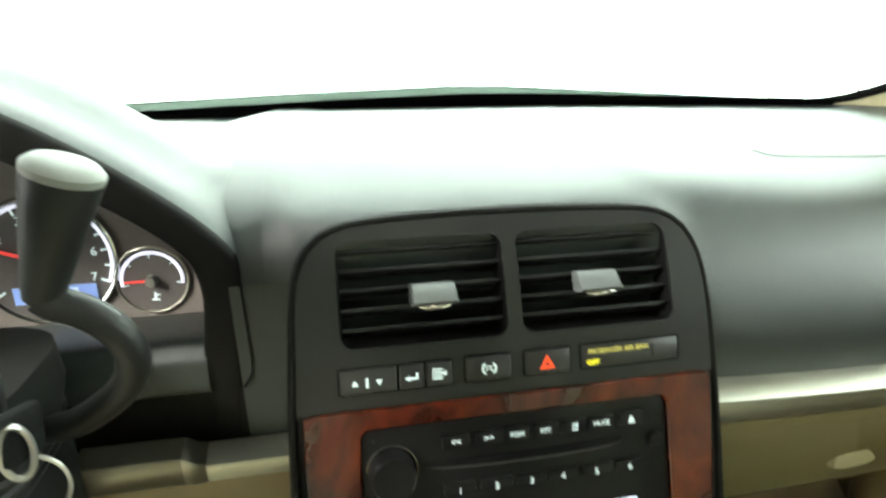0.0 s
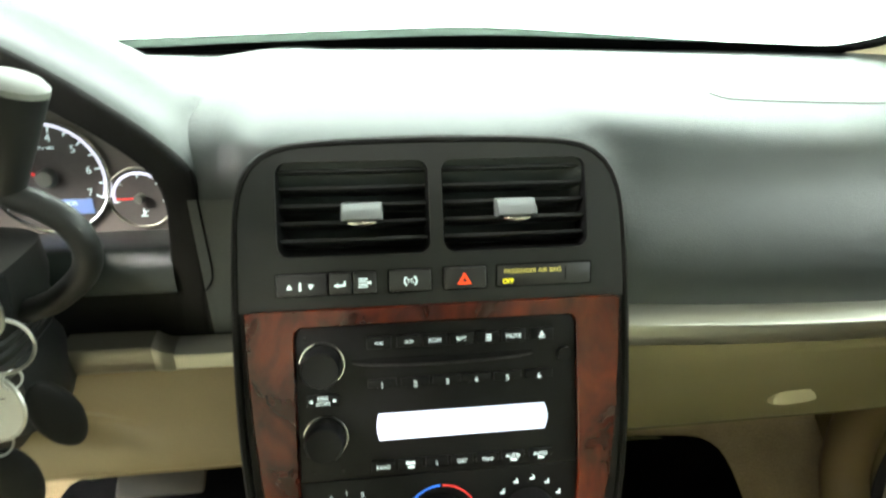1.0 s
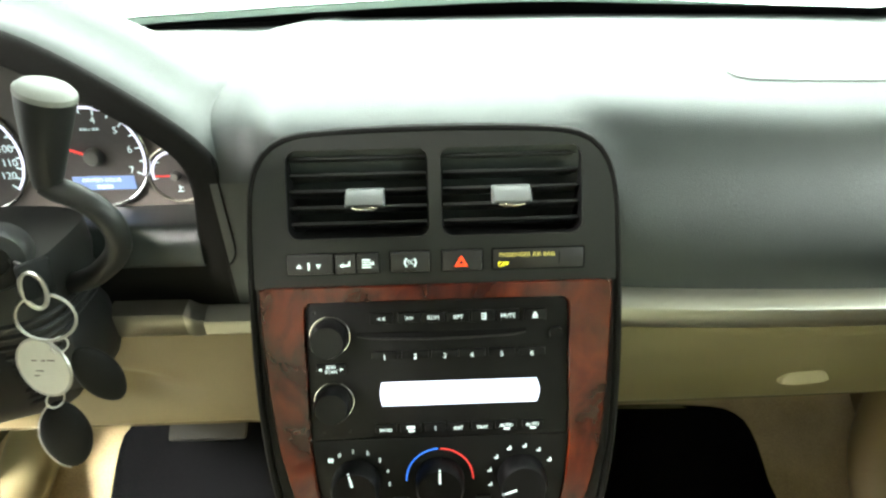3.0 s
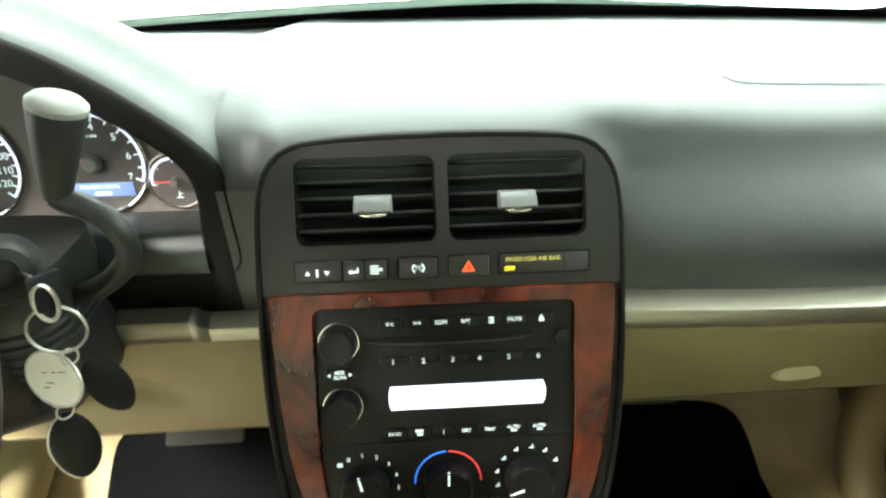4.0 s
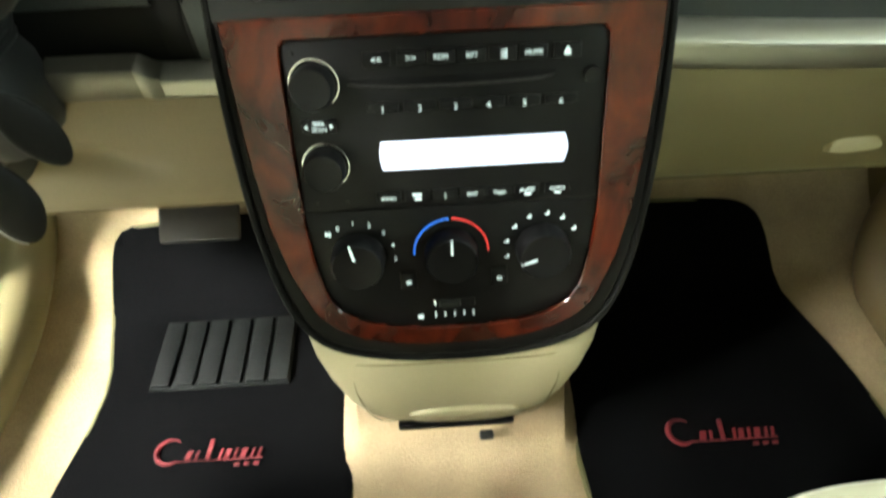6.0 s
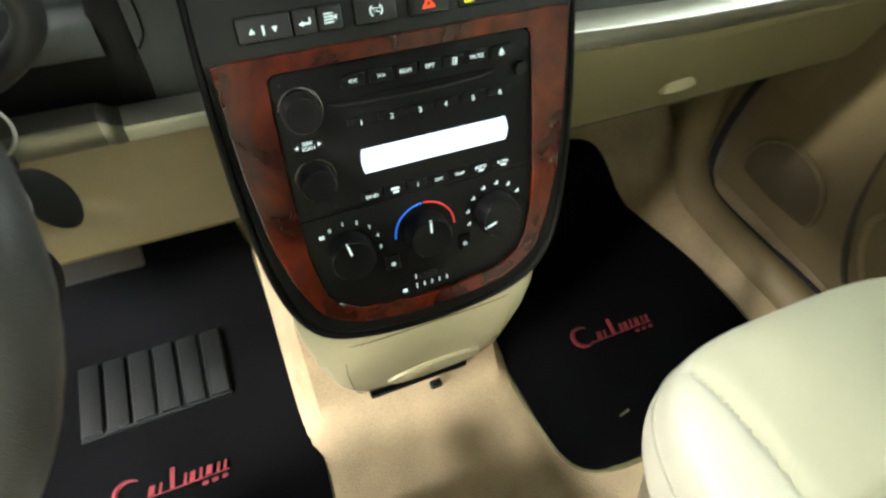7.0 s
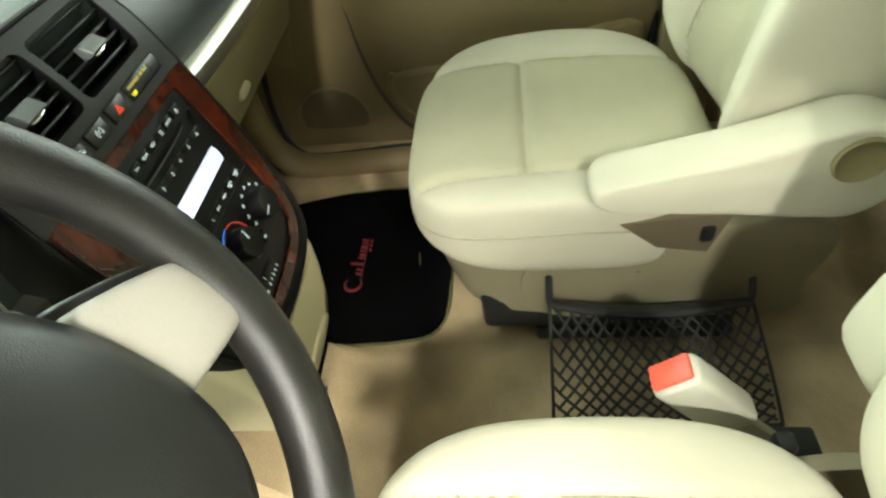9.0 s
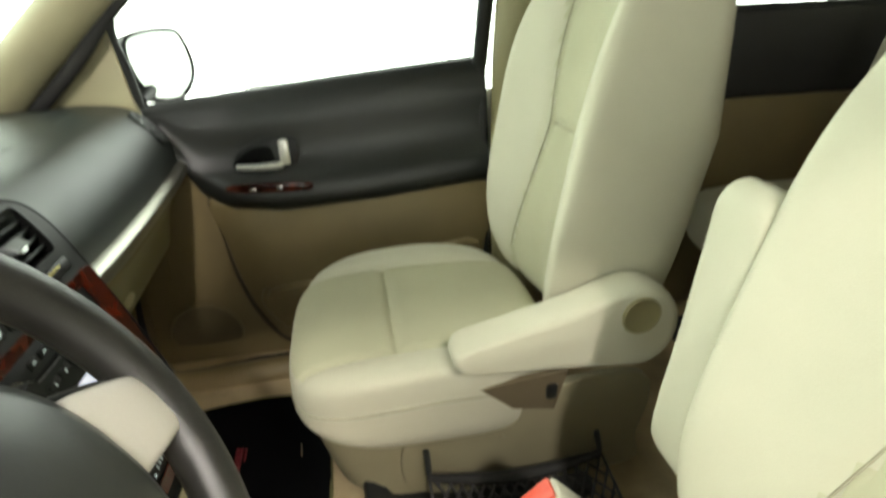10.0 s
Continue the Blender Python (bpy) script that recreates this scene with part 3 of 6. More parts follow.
loft(bm, [[(x, p.x, p.y) for p in smooth_pts([Vector(q) for q in [(0.0600, 0.5935), (0.0565, 0.5955), (0.0575, 0.612), (0.063, 0.621), (0.075, 0.625), (0.12, 0.611), (0.19, 0.586)]], 4)] for x in (-0.62, -0.5, -0.4, -0.3, -0.215, -0.190)], False, False)
part("lower_cluster_panel", bm, DASH, dash, "grained panel under the dials")
# fine seam beside the dials
part("panel_seam", tube(B(), smooth_pts([(-0.163, 0.0562, 0.69), (-0.1625, 0.0566, 0.64), (-0.162, 0.0562, 0.615), (-0.1635, 0.0562, 0.604), (-0.1690, 0.0562, 0.5955)], 5), 0.0008, 6), DARK, dash)

# instrument hood: an arch over the dials, its top running back to the windscreen
ARCH = [(0.2145, 0.552), (0.2155, 0.580), (0.218, 0.610), (0.222, 0.640), (0.224, 0.664), (0.219, 0.687), (0.200, 0.709), (0.170, 0.733), (0.139, 0.754), (0.107, 0.771), (0.06, 0.786), (0.0, 0.793)]
HX = -0.395
half = [Vector((HX + a, 0, z)) for a, z in ARCH]
arch = smooth_pts(half + [Vector((2 * HX - p.x, 0, p.z)) for p in reversed(half[:-1])], 4)
rows, inside, lip = [], [], []
for p in arch:
    k = max(0.0, min(1.0, (p.z - 0.655) / 0.05))
    k = k * k * (3 - 2 * k)
    c = Vector((HX, 0, 0.655))
    d = (p - c).normalized()
    inn, outp = p - d * 0.016, p + d * 0.010
    zm = outp.z + max(0.0, 0.7225 - outp.z) * 0.8 * k + 0.004 * k
    zb = outp.z * (1 - k) + (0.30 * max(outp.z, 0.7225) + 0.70 * 0.7035) * k
    zf = outp.z * (1 - k) + 0.6775 * k
    inside.append([Vector((inn.x, 0.188, inn.z - 0.004 * k)), Vector((inn.x, 0.12, inn.z - 0.002)), Vector((inn.x, 0.070, inn.z))])
    lip.append(smooth_pts([Vector((inn.x, 0.070, inn.z)), Vector((inn.x, 0.0625, inn.z + 0.001 * d.z)), Vector((p.x - d.x * 0.012, 0.0595, p.z - d.z * 0.012)), Vector((p.x + d.x * 0.003, 0.0590, p.z + d.z * 0.003)), Vector((p.x + d.x * 0.0085, 0.0612, p.z + d.z * 0.0085)), Vector((outp.x, 0.066, outp.z))], 3))
    pts = [Vector((outp.x, 0.066, outp.z)), Vector((outp.x + 0.002 * d.x, 0.078, outp.z + 0.002 * k)), Vector((outp.x + 0.003 * d.x, 0.11, outp.z + (zm - outp.z) * 0.35)), Vector((outp.x + 0.004 * d.x, 0.17, outp.z + (zm - outp.z) * 0.85)), Vector((outp.x, 0.30, zb)), Vector((outp.x, 0.30 + 0.33 * k, zf))]
    rows.append(smooth_pts(pts, 3))
part("hood_lining", loft(B(), inside, False, False), BROWN, dash, "brown-grey inner side of the hood")
part("hood_lip", loft(B(), lip, False, False), LIP, dash, "black lip of the instrument hood")
bm = B()
loft(bm, rows, False, False)
part("instrument_hood", bm, DASH, dash, "grained hood over the instruments")

# ---- instrument cluster ----
MC = pose(HX, 0.187, 0.655, 84, 0, 0)
cluster = thing("instrument_cluster", MC, "instrument cluster with white-ringed lit dials and red needles", "instruments")
bm = B()
prism(bm, [(p.x - HX, p.z - 0.655) for p in arch[::2]], -0.012, 0.0, 0.0)
part("dial_panel", bm, BROWN, cluster, "brown-grey dial panel")


def dial(name, cx, cy, r, needle, a0, a1, ticks, figures):
    bm = B()
    lathe(bm, [(0.0005, 0.001), (r * 0.96, 0.001), (r * 0.96, 0.0005)], T(cx, cy, 0.0006), 48)
    d = part(name, bm, DIAL, cluster)
    small = r < 0.04
    part("bezel_ring", torus(B(), r, 0.0012 if small else 0.0020, T(cx, cy, 0.002), 56, 8), SATIN if small else CHROME, d, "thin ring round the dial")
    bm = B()
    torus(bm, r * (0.84 if small else 0.925), 0.0012, T(cx, cy, 0.002), 48, 6, radians(a1), radians(a0))
    part("light_ring", bm, RING_L, d)
    bm = B()
    for i in range(ticks):
        a = radians(a0 + (a1 - a0) * i / (ticks - 1))
        long = i % 2 == 0
        rbox(bm, (0, 0, 0), (r * (0.12 if long else 0.07), r * 0.03, 0.0006), 0, T(cx, cy, 0.002) @ Matrix.Rotation(a, 4, "Z") @ T(r * (0.74 if small else 0.86), 0, 0))
    part("tick_marks", bm, WHITE_L, d)
    for s, f in figures:
        a = radians(a0 + (a1 - a0) * f)
        lettering(s, r * 0.19, T(cx + r * 0.70 * math.cos(a), cy + r * 0.70 * math.sin(a), 0.0022), WHITE_L, d, "figure")
    bm = B()
    a = radians(needle)
    rbox(bm, (0, 0, 0), (r * 0.62, r * 0.045, 0.001), 0.0004, T(cx, cy, 0.005) @ Matrix.Rotation(a, 4, "Z") @ T(r * 0.45, 0, 0))
    part("needle", bm, glow("needle_red_" + name, (0.9, 0.05, 0.04), 0.8), d, "glowing red needle")
    bm = B()
    lathe(bm, [(r * 0.17, 0.0), (r * 0.16, 0.006), (r * 0.13, 0.008), (0.0005, 0.0085)], T(cx, cy, 0.002), 24)
    part("hub", bm, CAP, d, "grey needle hub")
    return d


tach = dial("tachometer", 0.069, -0.013, 0.0505, 160, 215, -25, 15, [(str(i), i / 7) for i in range(1, 8)])
dial("speedometer", -0.051, -0.011, 0.054, 205, 222, -42, 21, [("100", 0.80), ("110", 0.88), ("120", 0.96)])
tg = dial("temperature_gauge", 0.143, -0.034, 0.0275, 180, 190, -10, 5, [])
bm = B()
bar(bm, 0.1435, -0.0475, 0.0012, 0.0060, 0.002, 0.0026)
bar(bm, 0.1435, -0.0510, 0.0060, 0.0010, 0.002, 0.0026)
bar(bm, 0.1455, -0.0470, 0.0030, 0.0008, 0.002, 0.0026)
part("symbol", bm, WHITE_L, tg)
dial("fuel_gauge", -0.13, -0.034, 0.0275, 160, 190, -10, 5, [])
bm = rbox(B(), (0, 0, 0), (0.060, 0.0140, 0.001), 0.0003, T(0.0715, -0.0400, 0.0028))
part("info_display", bm, DIAL_BLUE, tach, "small blue message display")
lettering("DRIVER'S DOOR", 0.0052, T(0.0700, -0.0370, 0.0036), WHITE_L, tach, "message")
lettering("RPM x 1000", 0.0036, T(0.0710, 0.0130, 0.0022), WHITE_L, tach, "unit")
bm = bar(B(), 0.0715, -0.0436, 0.0150, 0.0034, 0.0034, 0.0040)
part("message_bars", bm, WHITE_L, tach)

# ---- centre stack ----
MS = pose(0, 0, 0.611, 69.7, 0, 0)
stack = thing("centre_stack", MS, "charcoal centre stack with air vents and a dark burl wood surround", "centre stack")
HALF = [(0.0, 0.1085), (0.05, 0.1078), (0.088, 0.1058), (0.108, 0.1015), (0.120, 0.092), (0.1265, 0.078), (0.1295, 0.06), (0.131, 0.03), (0.1325, 0.0), (0.1335, -0.04), (0.1335, -0.09), (0.1315, -0.135), (0.127, -0.175), (0.119, -0.206), (0.107, -0.228), (0.090, -0.241), (0.063, -0.2495), (0.03, -0.254), (0.0, -0.255)]
OUT = mirrored([tuple(p) for p in even([(p.x, p.y) for p in smooth_pts([Vector(p) for p in HALF], 4)], 60)])


def grown(o, d):
    c = Vector((0, -0.07))
    return [tuple(Vector(p) + (Vector(p) - c).normalized() * d) for p in o]



def bend(bm):
    """Lean the upper part of the stack back in a gentle curve."""
    for v in bm.verts:
        v.co.z -= 1.9 * max(0.0, v.co.y - 0.026) ** 2
    return bm


bm = B()
loft(bm, [[(x, y, z) for x, y in grown(OUT, g)] for g, z in ((0.004, -0.12), (0.005, -0.02), (0.0058, -0.006), (0.0052, -0.0015), (0.0034, 0.0005), (0.0012, 0.0002), (-0.002, -0.004))], True, False)
part("surround", bend(bm), LIP, stack)
VL = rrect(0.1015, 0.0625, 0.008, -0.0545, 0.0655)
VR = rrect(0.1015, 0.0625, 0.008, 0.0560, 0.0655)
bm = holed_plate(B(), [p for p in OUT if p[1] > -0.003], [VL, VR], -0.006, 0.0)
for k in range(14):
    bmesh.ops.bisect_plane(bm, geom=bm.verts[:] + bm.edges[:] + bm.faces[:], plane_co=(0, 0.026 + 0.006 * k, 0), plane_no=(0, 1, 0))
part("upper_bezel", bend(bm), BEZEL, stack, "charcoal upper bezel")
WHALF = [(0.0, -0.0008), (0.06, -0.0008), (0.1290, -0.0008), (0.1292, -0.03), (0.1280, -0.08), (0.1240, -0.132), (0.1165, -0.170), (0.1045, -0.205), (0.092, -0.2200), (0.074, -0.2300), (0.054, -0.2360), (0.025, -0.2395), (0.0, -0.2400)]
WIN = [(0.0, -0.0130), (0.06, -0.0130), (0.0930, -0.0130), (0.0975, -0.0175), (0.0985, -0.07), (0.0995, -0.130), (0.0975, -0.160), (0.0925, -0.190), (0.084, -0.2055), (0.067, -0.2165), (0.045, -0.2215), (0.02, -0.2238), (0.0, -0.2242)]
WO = mirrored([tuple(p) for p in even(WHALF, 70)])
WI = mirrored([tuple(p) for p in even(WIN, 70)])
# lower black edge round the wood
LOWH = [(0.1325, -0.001)] + [h for h in HALF if h[1] < -0.02]
LO = [tuple(p) for p in even([(p.x, p.y) for p in smooth_pts([Vector(p) for p in LOWH], 3)], 60)]
LI = [tuple(p) for p in even(WHALF[2:], 60)]
full = lambda h: list(h) + [(-x, y) for x, y in reversed(h[:-1])]
bm = B()
o, i_ = full(LO), full(LI)
loft(bm, [[(x, y, -0.02) for x, y in o], [(x, y, -0.004) for x, y in o], [(a[0] * 0.75 + b[0] * 0.25, a[1] * 0.75 + b[1] * 0.25, 0.0) for a, b in zip(o, i_)], [(x, y, 0.0) for x, y in i_], [(x, y, -0.01) for x, y in i_]], False, False)
part("lower_bezel", bm, LIP, stack, "black edge round the wood")
wood = part("wood_surround", frame_ring(B(), WO, WI, -0.01, 0.0030, 0.0011), WOOD, stack, "glossy dark red burl wood surround")

# air vents with slats, vanes behind them and a silver thumb tab
for cx, name in ((-0.0545, "air_vent"), (0.0560, "air_vent")):
    bm = B()
    loft(bm, [[(cx + (x) * f, 0.0655 + y * f, z) for x, y in rrect(0.1015, 0.0625, 0.008)] for f, z in ((1.0, -0.0015), (0.985, -0.012), (0.97, -0.05), (0.01, -0.05))], True, False)
    vent = part(name, bend(bm), DARK, stack, "louvred air vent")
    for k in range(5):
        v = 0.0655 + 0.0625 * (0.5 - (k + 0.72) / 5.4)
        bm = B()
        rbox(bm, (0, 0, 0), (0.0985, 0.0150, 0.0022), 0.0008, T(cx, v, -0.012) @ Matrix.Rotation(radians(68), 4, "X"))
        part("slat", bend(bm), BLACK, vent)
    tx = cx + 0.0055 if cx < 0 else cx - 0.0005
    # thumb tab: its broad face slopes outwards, a bright lip closes it below
    prof = [(0.0695, -0.004), (0.0692, 0.0005), (0.0680, 0.0022), (0.0605, 0.0078), (0.0588, 0.0080), (0.0580, 0.0066), (0.0580, -0.004)]
    bm = loft(B(), [[(tx + w, v - 0.001 * q, z - 0.0010 * q) for v, z in prof] for w, q in ((-0.0138, 1), (-0.0128, 0), (0.0128, 0), (0.0138, 1))])
    tab = part("tab", bend(bm), SILVER, vent, "silver thumb tab")
    part("tab_lip", bend(tube(B(), [(tx + 0.0095 * q, 0.0566 - 0.0006 * (1 - q * q), 0.0042) for q in (-1, -0.6, -0.2, 0.2, 0.6, 1)], [0.0008, 0.0017, 0.0019, 0.0019, 0.0017, 0.0008], 10)), CHROME, tab)


def button(name, u0, u1, v0, v1, label="", h=0.0022):
    bm = rbox(B(), ((u0 + u1) / 2, (v0 + v1) / 2, h / 2 - 0.001), (u1 - u0, v1 - v0, h + 0.002), 0.0012)
    b = part(name, bm, BUTTON, stack, label)
    part("gap", prism(B(), rrect(u1 - u0 + 0.0016, v1 - v0 + 0.0016, 0.0016, (u0 + u1) / 2, (v0 + v1) / 2), -0.004, 0.0004), DARK, b)
    return b


b = button("rocker_button", -0.1072, -0.0740, 0.0085, 0.0232)
bm = B()
tri(bm, -0.0985, 0.0148, 0.0022, 0.0022, 0.0026, 90)
tri(bm, -0.0845, 0.0152, 0.0022, 0.0022, 0.0026, 270)
bar(bm, -0.0915, 0.0150, 0.0014, 0.0055, 0.0022, 0.0026)
part("arrow_marks", bm, WHITE_L, b)
b = button("enter_button", -0.0726, -0.0578, 0.0085, 0.0232)
bm = B()
bar(bm, -0.0650, 0.0148, 0.0060, 0.0012, 0.0022, 0.0026)
bar(bm, -0.0622, 0.0162, 0.0012, 0.0035, 0.0022, 0.0026)
tri(bm, -0.0675, 0.0148, 0.0020, 0.0022, 0.0026, 180)
part("arrow_mark", bm, WHITE_L, b)
b = button("menu_button", -0.0568, -0.0412, 0.0085, 0.0232)
bm = B()
for k in range(4):
    bar(bm, -0.0500, 0.0186 - 0.0018 * k, 0.0062, 0.0009, 0.0022, 0.0026)
tri(bm, -0.0455, 0.0160, 0.0018, 0.0022, 0.0026, 180)
part("list_mark", bm, WHITE_L, b)
b = button("traction_button", -0.0328, -0.0042, 0.0085, 0.0234)
bm = B()
torus(bm, 0.0034, 0.0005, T(-0.0190, 0.0158, 0.0024), 20, 6, radians(120), radians(240))
torus(bm, 0.0034, 0.0005, T(-0.0175, 0.0158, 0.0024), 20, 6, radians(-60), radians(60))
part("symbol", bm, WHITE_L, b)
lettering("TC", 0.0042, T(-0.0183, 0.0158, 0.0024), WHITE_L, b)
b = button("hazard_button", 0.0045, 0.0338, 0.0085, 0.0236, "hazard button with a red triangle")
bm = B()
ro, ri = 0.0056, 0.0022
o3 = [(0.0186 + ro * math.cos(radians(a)), 0.0146 + ro * math.sin(radians(a))) for a in (90, 210, 330)]
i3 = [(0.0186 + ri * math.cos(radians(a)), 0.0146 + ri * math.sin(radians(a))) for a in (90, 210, 330)]
frame_ring(bm, o3, i3, 0.0020, 0.0026)
part("triangle", bm, HAZARD, b, "lit red triangle")
b = button("airbag_indicator", 0.0414, 0.1080, 0.0086, 0.0236, "airbag indicator panel with yellow lamp", 0.0008)
lettering("PASSENGER AIR BAG", 0.0044, T(0.0462, 0.0190, 0.0012), OCHRE, b, "lettering", "LEFT")
lettering("OFF", 0.0046, T(0.0492, 0.0122, 0.0014), YELLOW, b, "lamp", "CENTER", 0.0004)
part("panel_joint", bar(B(), 0.0900, 0.0160, 0.0005, 0.0090, 0.0008, 0.0012), DARK, b)

# ---- radio ----
radio = thing("car_radio", MS, "black car radio with two knobs, disc slot and lit white display", "radio")
JOINT = -0.1240


def cut(outline, above):
    """The part of a closed outline above or below the joint, closed along it."""
    out = []
    for p, q in zip(outline, outline[1:] + outline[:1]):
        if (p[1] > JOINT) == above:
            out.append(p)
        if (p[1] > JOINT) != (q[1] > JOINT):
            f = (JOINT - p[1]) / (q[1] - p[1])
            out.append((p[0] + (q[0] - p[0]) * f, JOINT + (0.0002 if above else -0.0002)))
    return out


top = cut(WI, True)
rad_out = grown([p for p in top], -0.0006)
bm = B()
prism(bm, rad_out, -0.012, 0.0005, 0.0004)
part("face", bm, PANEL, radio)


def knob(parent, cx, cy, r, h, name="knob"):
    bm = B()
    lathe(bm, [(r, 0.0), (r * 0.97, h * 0.8), (r * 0.88, h), (r * 0.5, h * 0.96), (0.0004, h * 0.95)], T(cx, cy, 0.0005), 36)
    return part(name, bm, GLOSSY, parent)


for cy in (-0.0395, -0.0915):
    k = knob(radio, -0.0803, cy, 0.0135, 0.014)
    part("chrome_ring", torus(B(), 0.0149, 0.00062, T(-0.0800, cy + 0.0005, 0.0014), 40, 6, radians(-50), radians(175)), CHROME, k, "thin silver ring")
bm = B()
prism(bm, [(0.0742 + 0.0025 * math.sin(math.pi * k / 8), -0.0962 + 0.0190 * k / 8) for k in range(9)] + [(-0.0435 - 0.0015 * math.sin(math.pi * k / 8), -0.0772 - 0.0190 * k / 8) for k in range(9)], 0.0004, 0.0016, 0.0)
disp = part("display", bm, DISPLAY, radio, "brightly lit white display")
bm = B()
for i in range(3):
    for dx, dy, w, h in ((0, 0.003, 0.003, 0.0005), (-0.0017, 0, 0.0005, 0.006), (0, -0.003, 0.003, 0.0005)):
        bar(bm, 0.0545 + i * 0.0055 + dx, -0.0835 + dy, w, h, 0.0016, 0.0018)
part("segments", bm, DISPLAY_INK, disp, "faint clock segments")
slot_up = [(-0.060 + 0.126 * k / 16, -0.0370 - 0.0006 * math.sin(math.pi * k / 16)) for k in range(17)]
slot_dn = [(-0.060 + 0.126 * k / 16, -0.0390 - 0.0034 * math.sin(math.pi * k / 16) ** 0.5) for k in range(17)]
part("disc_slot", prism(B(), slot_up + slot_dn[::-1], 0.0004, 0.0012), DARK, radio, "dark disc slot")
part("slot_lip", tube(B(), [(x, y - 0.0010, 0.0008) for x, y in slot_dn], [0.0004] + [0.0009] * 15 + [0.0004], 8), BUTTON, radio, "moulded lower lip of the slot")
part("small_knob", lathe(B(), [(0.0052, 0.0), (0.0050, 0.003), (0.0004, 0.003)], T(0.0885, -0.0415, 0.0005), 24), PANEL, radio)
part("sensor_dot", lathe(B(), [(0.0014, 0.0), (0.0004, 0.0008)], T(-0.0905, -0.0205, 0.0006), 12), BEZEL, radio)


def key(parent, u, v, w, h):
    bm = rbox(B(), (u, v, 0.0009), (w, h, 0.0022), 0.0006)
    return part("key", bm, GLOSSY, parent)


us = (-0.0413, -0.0208, -0.0030, 0.0155, 0.0338, 0.0523, 0.0726)
for u, s in zip(us, ("<<", ">>", "RDM", "RPT", "", "MUTE", "")):
    k = key(radio, u, -0.0262, 0.0168, 0.0085)
    if s == "":
        bm = B()
        if u < 0.05:
            for q in range(3):
                bar(bm, u + 0.0006, -0.0285 + q * 0.0019, 0.0034, 0.0008, 0.0021, 0.0024)
            bar(bm, u + 0.0022, -0.0264, 0.0007, 0.0050, 0.0021, 0.0024)
        else:
            tri(bm, u, -0.0262, 0.0025, 0.0021, 0.0024)
            bar(bm, u, -0.0285, 0.0042, 0.0009, 0.0021, 0.0024)
        part("symbol", bm, WHITE_L, k)
    else:
        lettering(s, 0.0042 if len(s) > 2 else 0.0055, T(u, -0.0266, 0.0022), WHITE_L, k)
for i, u in enumerate((-0.0402, -0.0172, 0.0049, 0.0253, 0.0477, 0.0704)):
    k = key(radio, u, -0.0550, 0.0200, 0.0060)
    lettering(str(i + 1), 0.0056, T(u, -0.0566, 0.0022), WHITE_L, k)
for i, (u, s) in enumerate(zip((-0.0417, -0.0226, -0.0038, 0.0141, 0.0324, 0.0510, 0.0713), ("BAND", "", "i", "CAT", "TRAF", "AUTO", "AUTO"))):
    k = key(radio, u, -0.1148, 0.0165, 0.0070)
    if s:
        lettering(s, 0.0036 if len(s) > 1 else 0.0055, T(u, -0.1150 if s == "AUTO" else -0.1160, 0.0022), WHITE_L, k)
        if s == "AUTO":
            part("label_bars", bar(B(), u + 0.0004, -0.1178, 0.0045, 0.0016, 0.0021, 0.0024), WHITE_L, k)
    else:
        bm = B()
        bar(bm, u, -0.1142, 0.0062, 0.0020, 0.0021, 0.0024)
        if i == 1:
            bar(bm, u + 0.0004, -0.1172, 0.0045, 0.0018, 0.0021, 0.0024)
        part("label_bars", bm, WHITE_L, k)
k = key(radio, -0.0806, -0.0648, 0.0215, 0.0085)
lettering("SEEK", 0.0036, T(-0.0806, -0.0629, 0.0022), WHITE_L, k)
lettering("SCAN", 0.0036, T(-0.0806, -0.0667, 0.0022), WHITE_L, k)
bm = B()
tri(bm, -0.0885, -0.0648, 0.0016, 0.0021, 0.0024, 180)
tri(bm, -0.0730, -0.0648, 0.0016, 0.0021, 0.0024, 0)
part("label_bars", bm, WHITE_L, k)
bm = B()
bar(bm, -0.0895, -0.1170, 0.0022, 0.0022, 0.0006, 0.0010)
bar(bm, -0.0695, -0.1170, 0.0022, 0.0022, 0.0006, 0.0010)
part("speaker_marks", bm, BEZEL, radio)

# ---- climate controls ----
climate = thing("climate_panel", MS, "black climate panel with three rotary knobs and a fan slider", "climate control")
bm = B()
low = cut(WI, False)
# the outline runs round the bottom; close it across the top
prism(bm, grown(low, -0.0003), -0.012, 0.0003, 0.0004)
part("face", bm, PANEL, climate)
CV = -0.1600
KN = ((-0.0668, "fan_knob", 102), (-0.0014, "temperature_knob", 90), (0.0628, "mode_knob", 197))
for u, name, a in KN:
    k = knob(climate, u, CV, 0.0190, 0.0165, name)
    bm = B()
    rbox(bm, (0, 0, 0), (0.0115, 0.0016, 0.0008), 0, T(u, CV, 0.0165) @ Matrix.Rotation(radians(a), 4, "Z") @ T(0.0118, 0, 0))
    part("pointer", bm, WHITE_L, k, "white pointer")
for i in range(6):
    a = radians(118 - i * 25)
    lettering(str(i), 0.0046, T(-0.0668 + 0.0260 * math.cos(a), CV + 0.0262 * math.sin(a), 0.0008), WHITE_L, climate, "figure")
part("blue_arc", torus(B(), 0.0262, 0.00065, T(-0.0014, CV, 0.0008), 24, 6, radians(92), radians(181)), BLUE_L, climate, "glowing blue cold arc")
part("red_arc", torus(B(), 0.0262, 0.00065, T(-0.0014, CV, 0.0008), 24, 6, radians(-1), radians(88)), RED_L, climate, "glowing red heat arc")
bm = B()
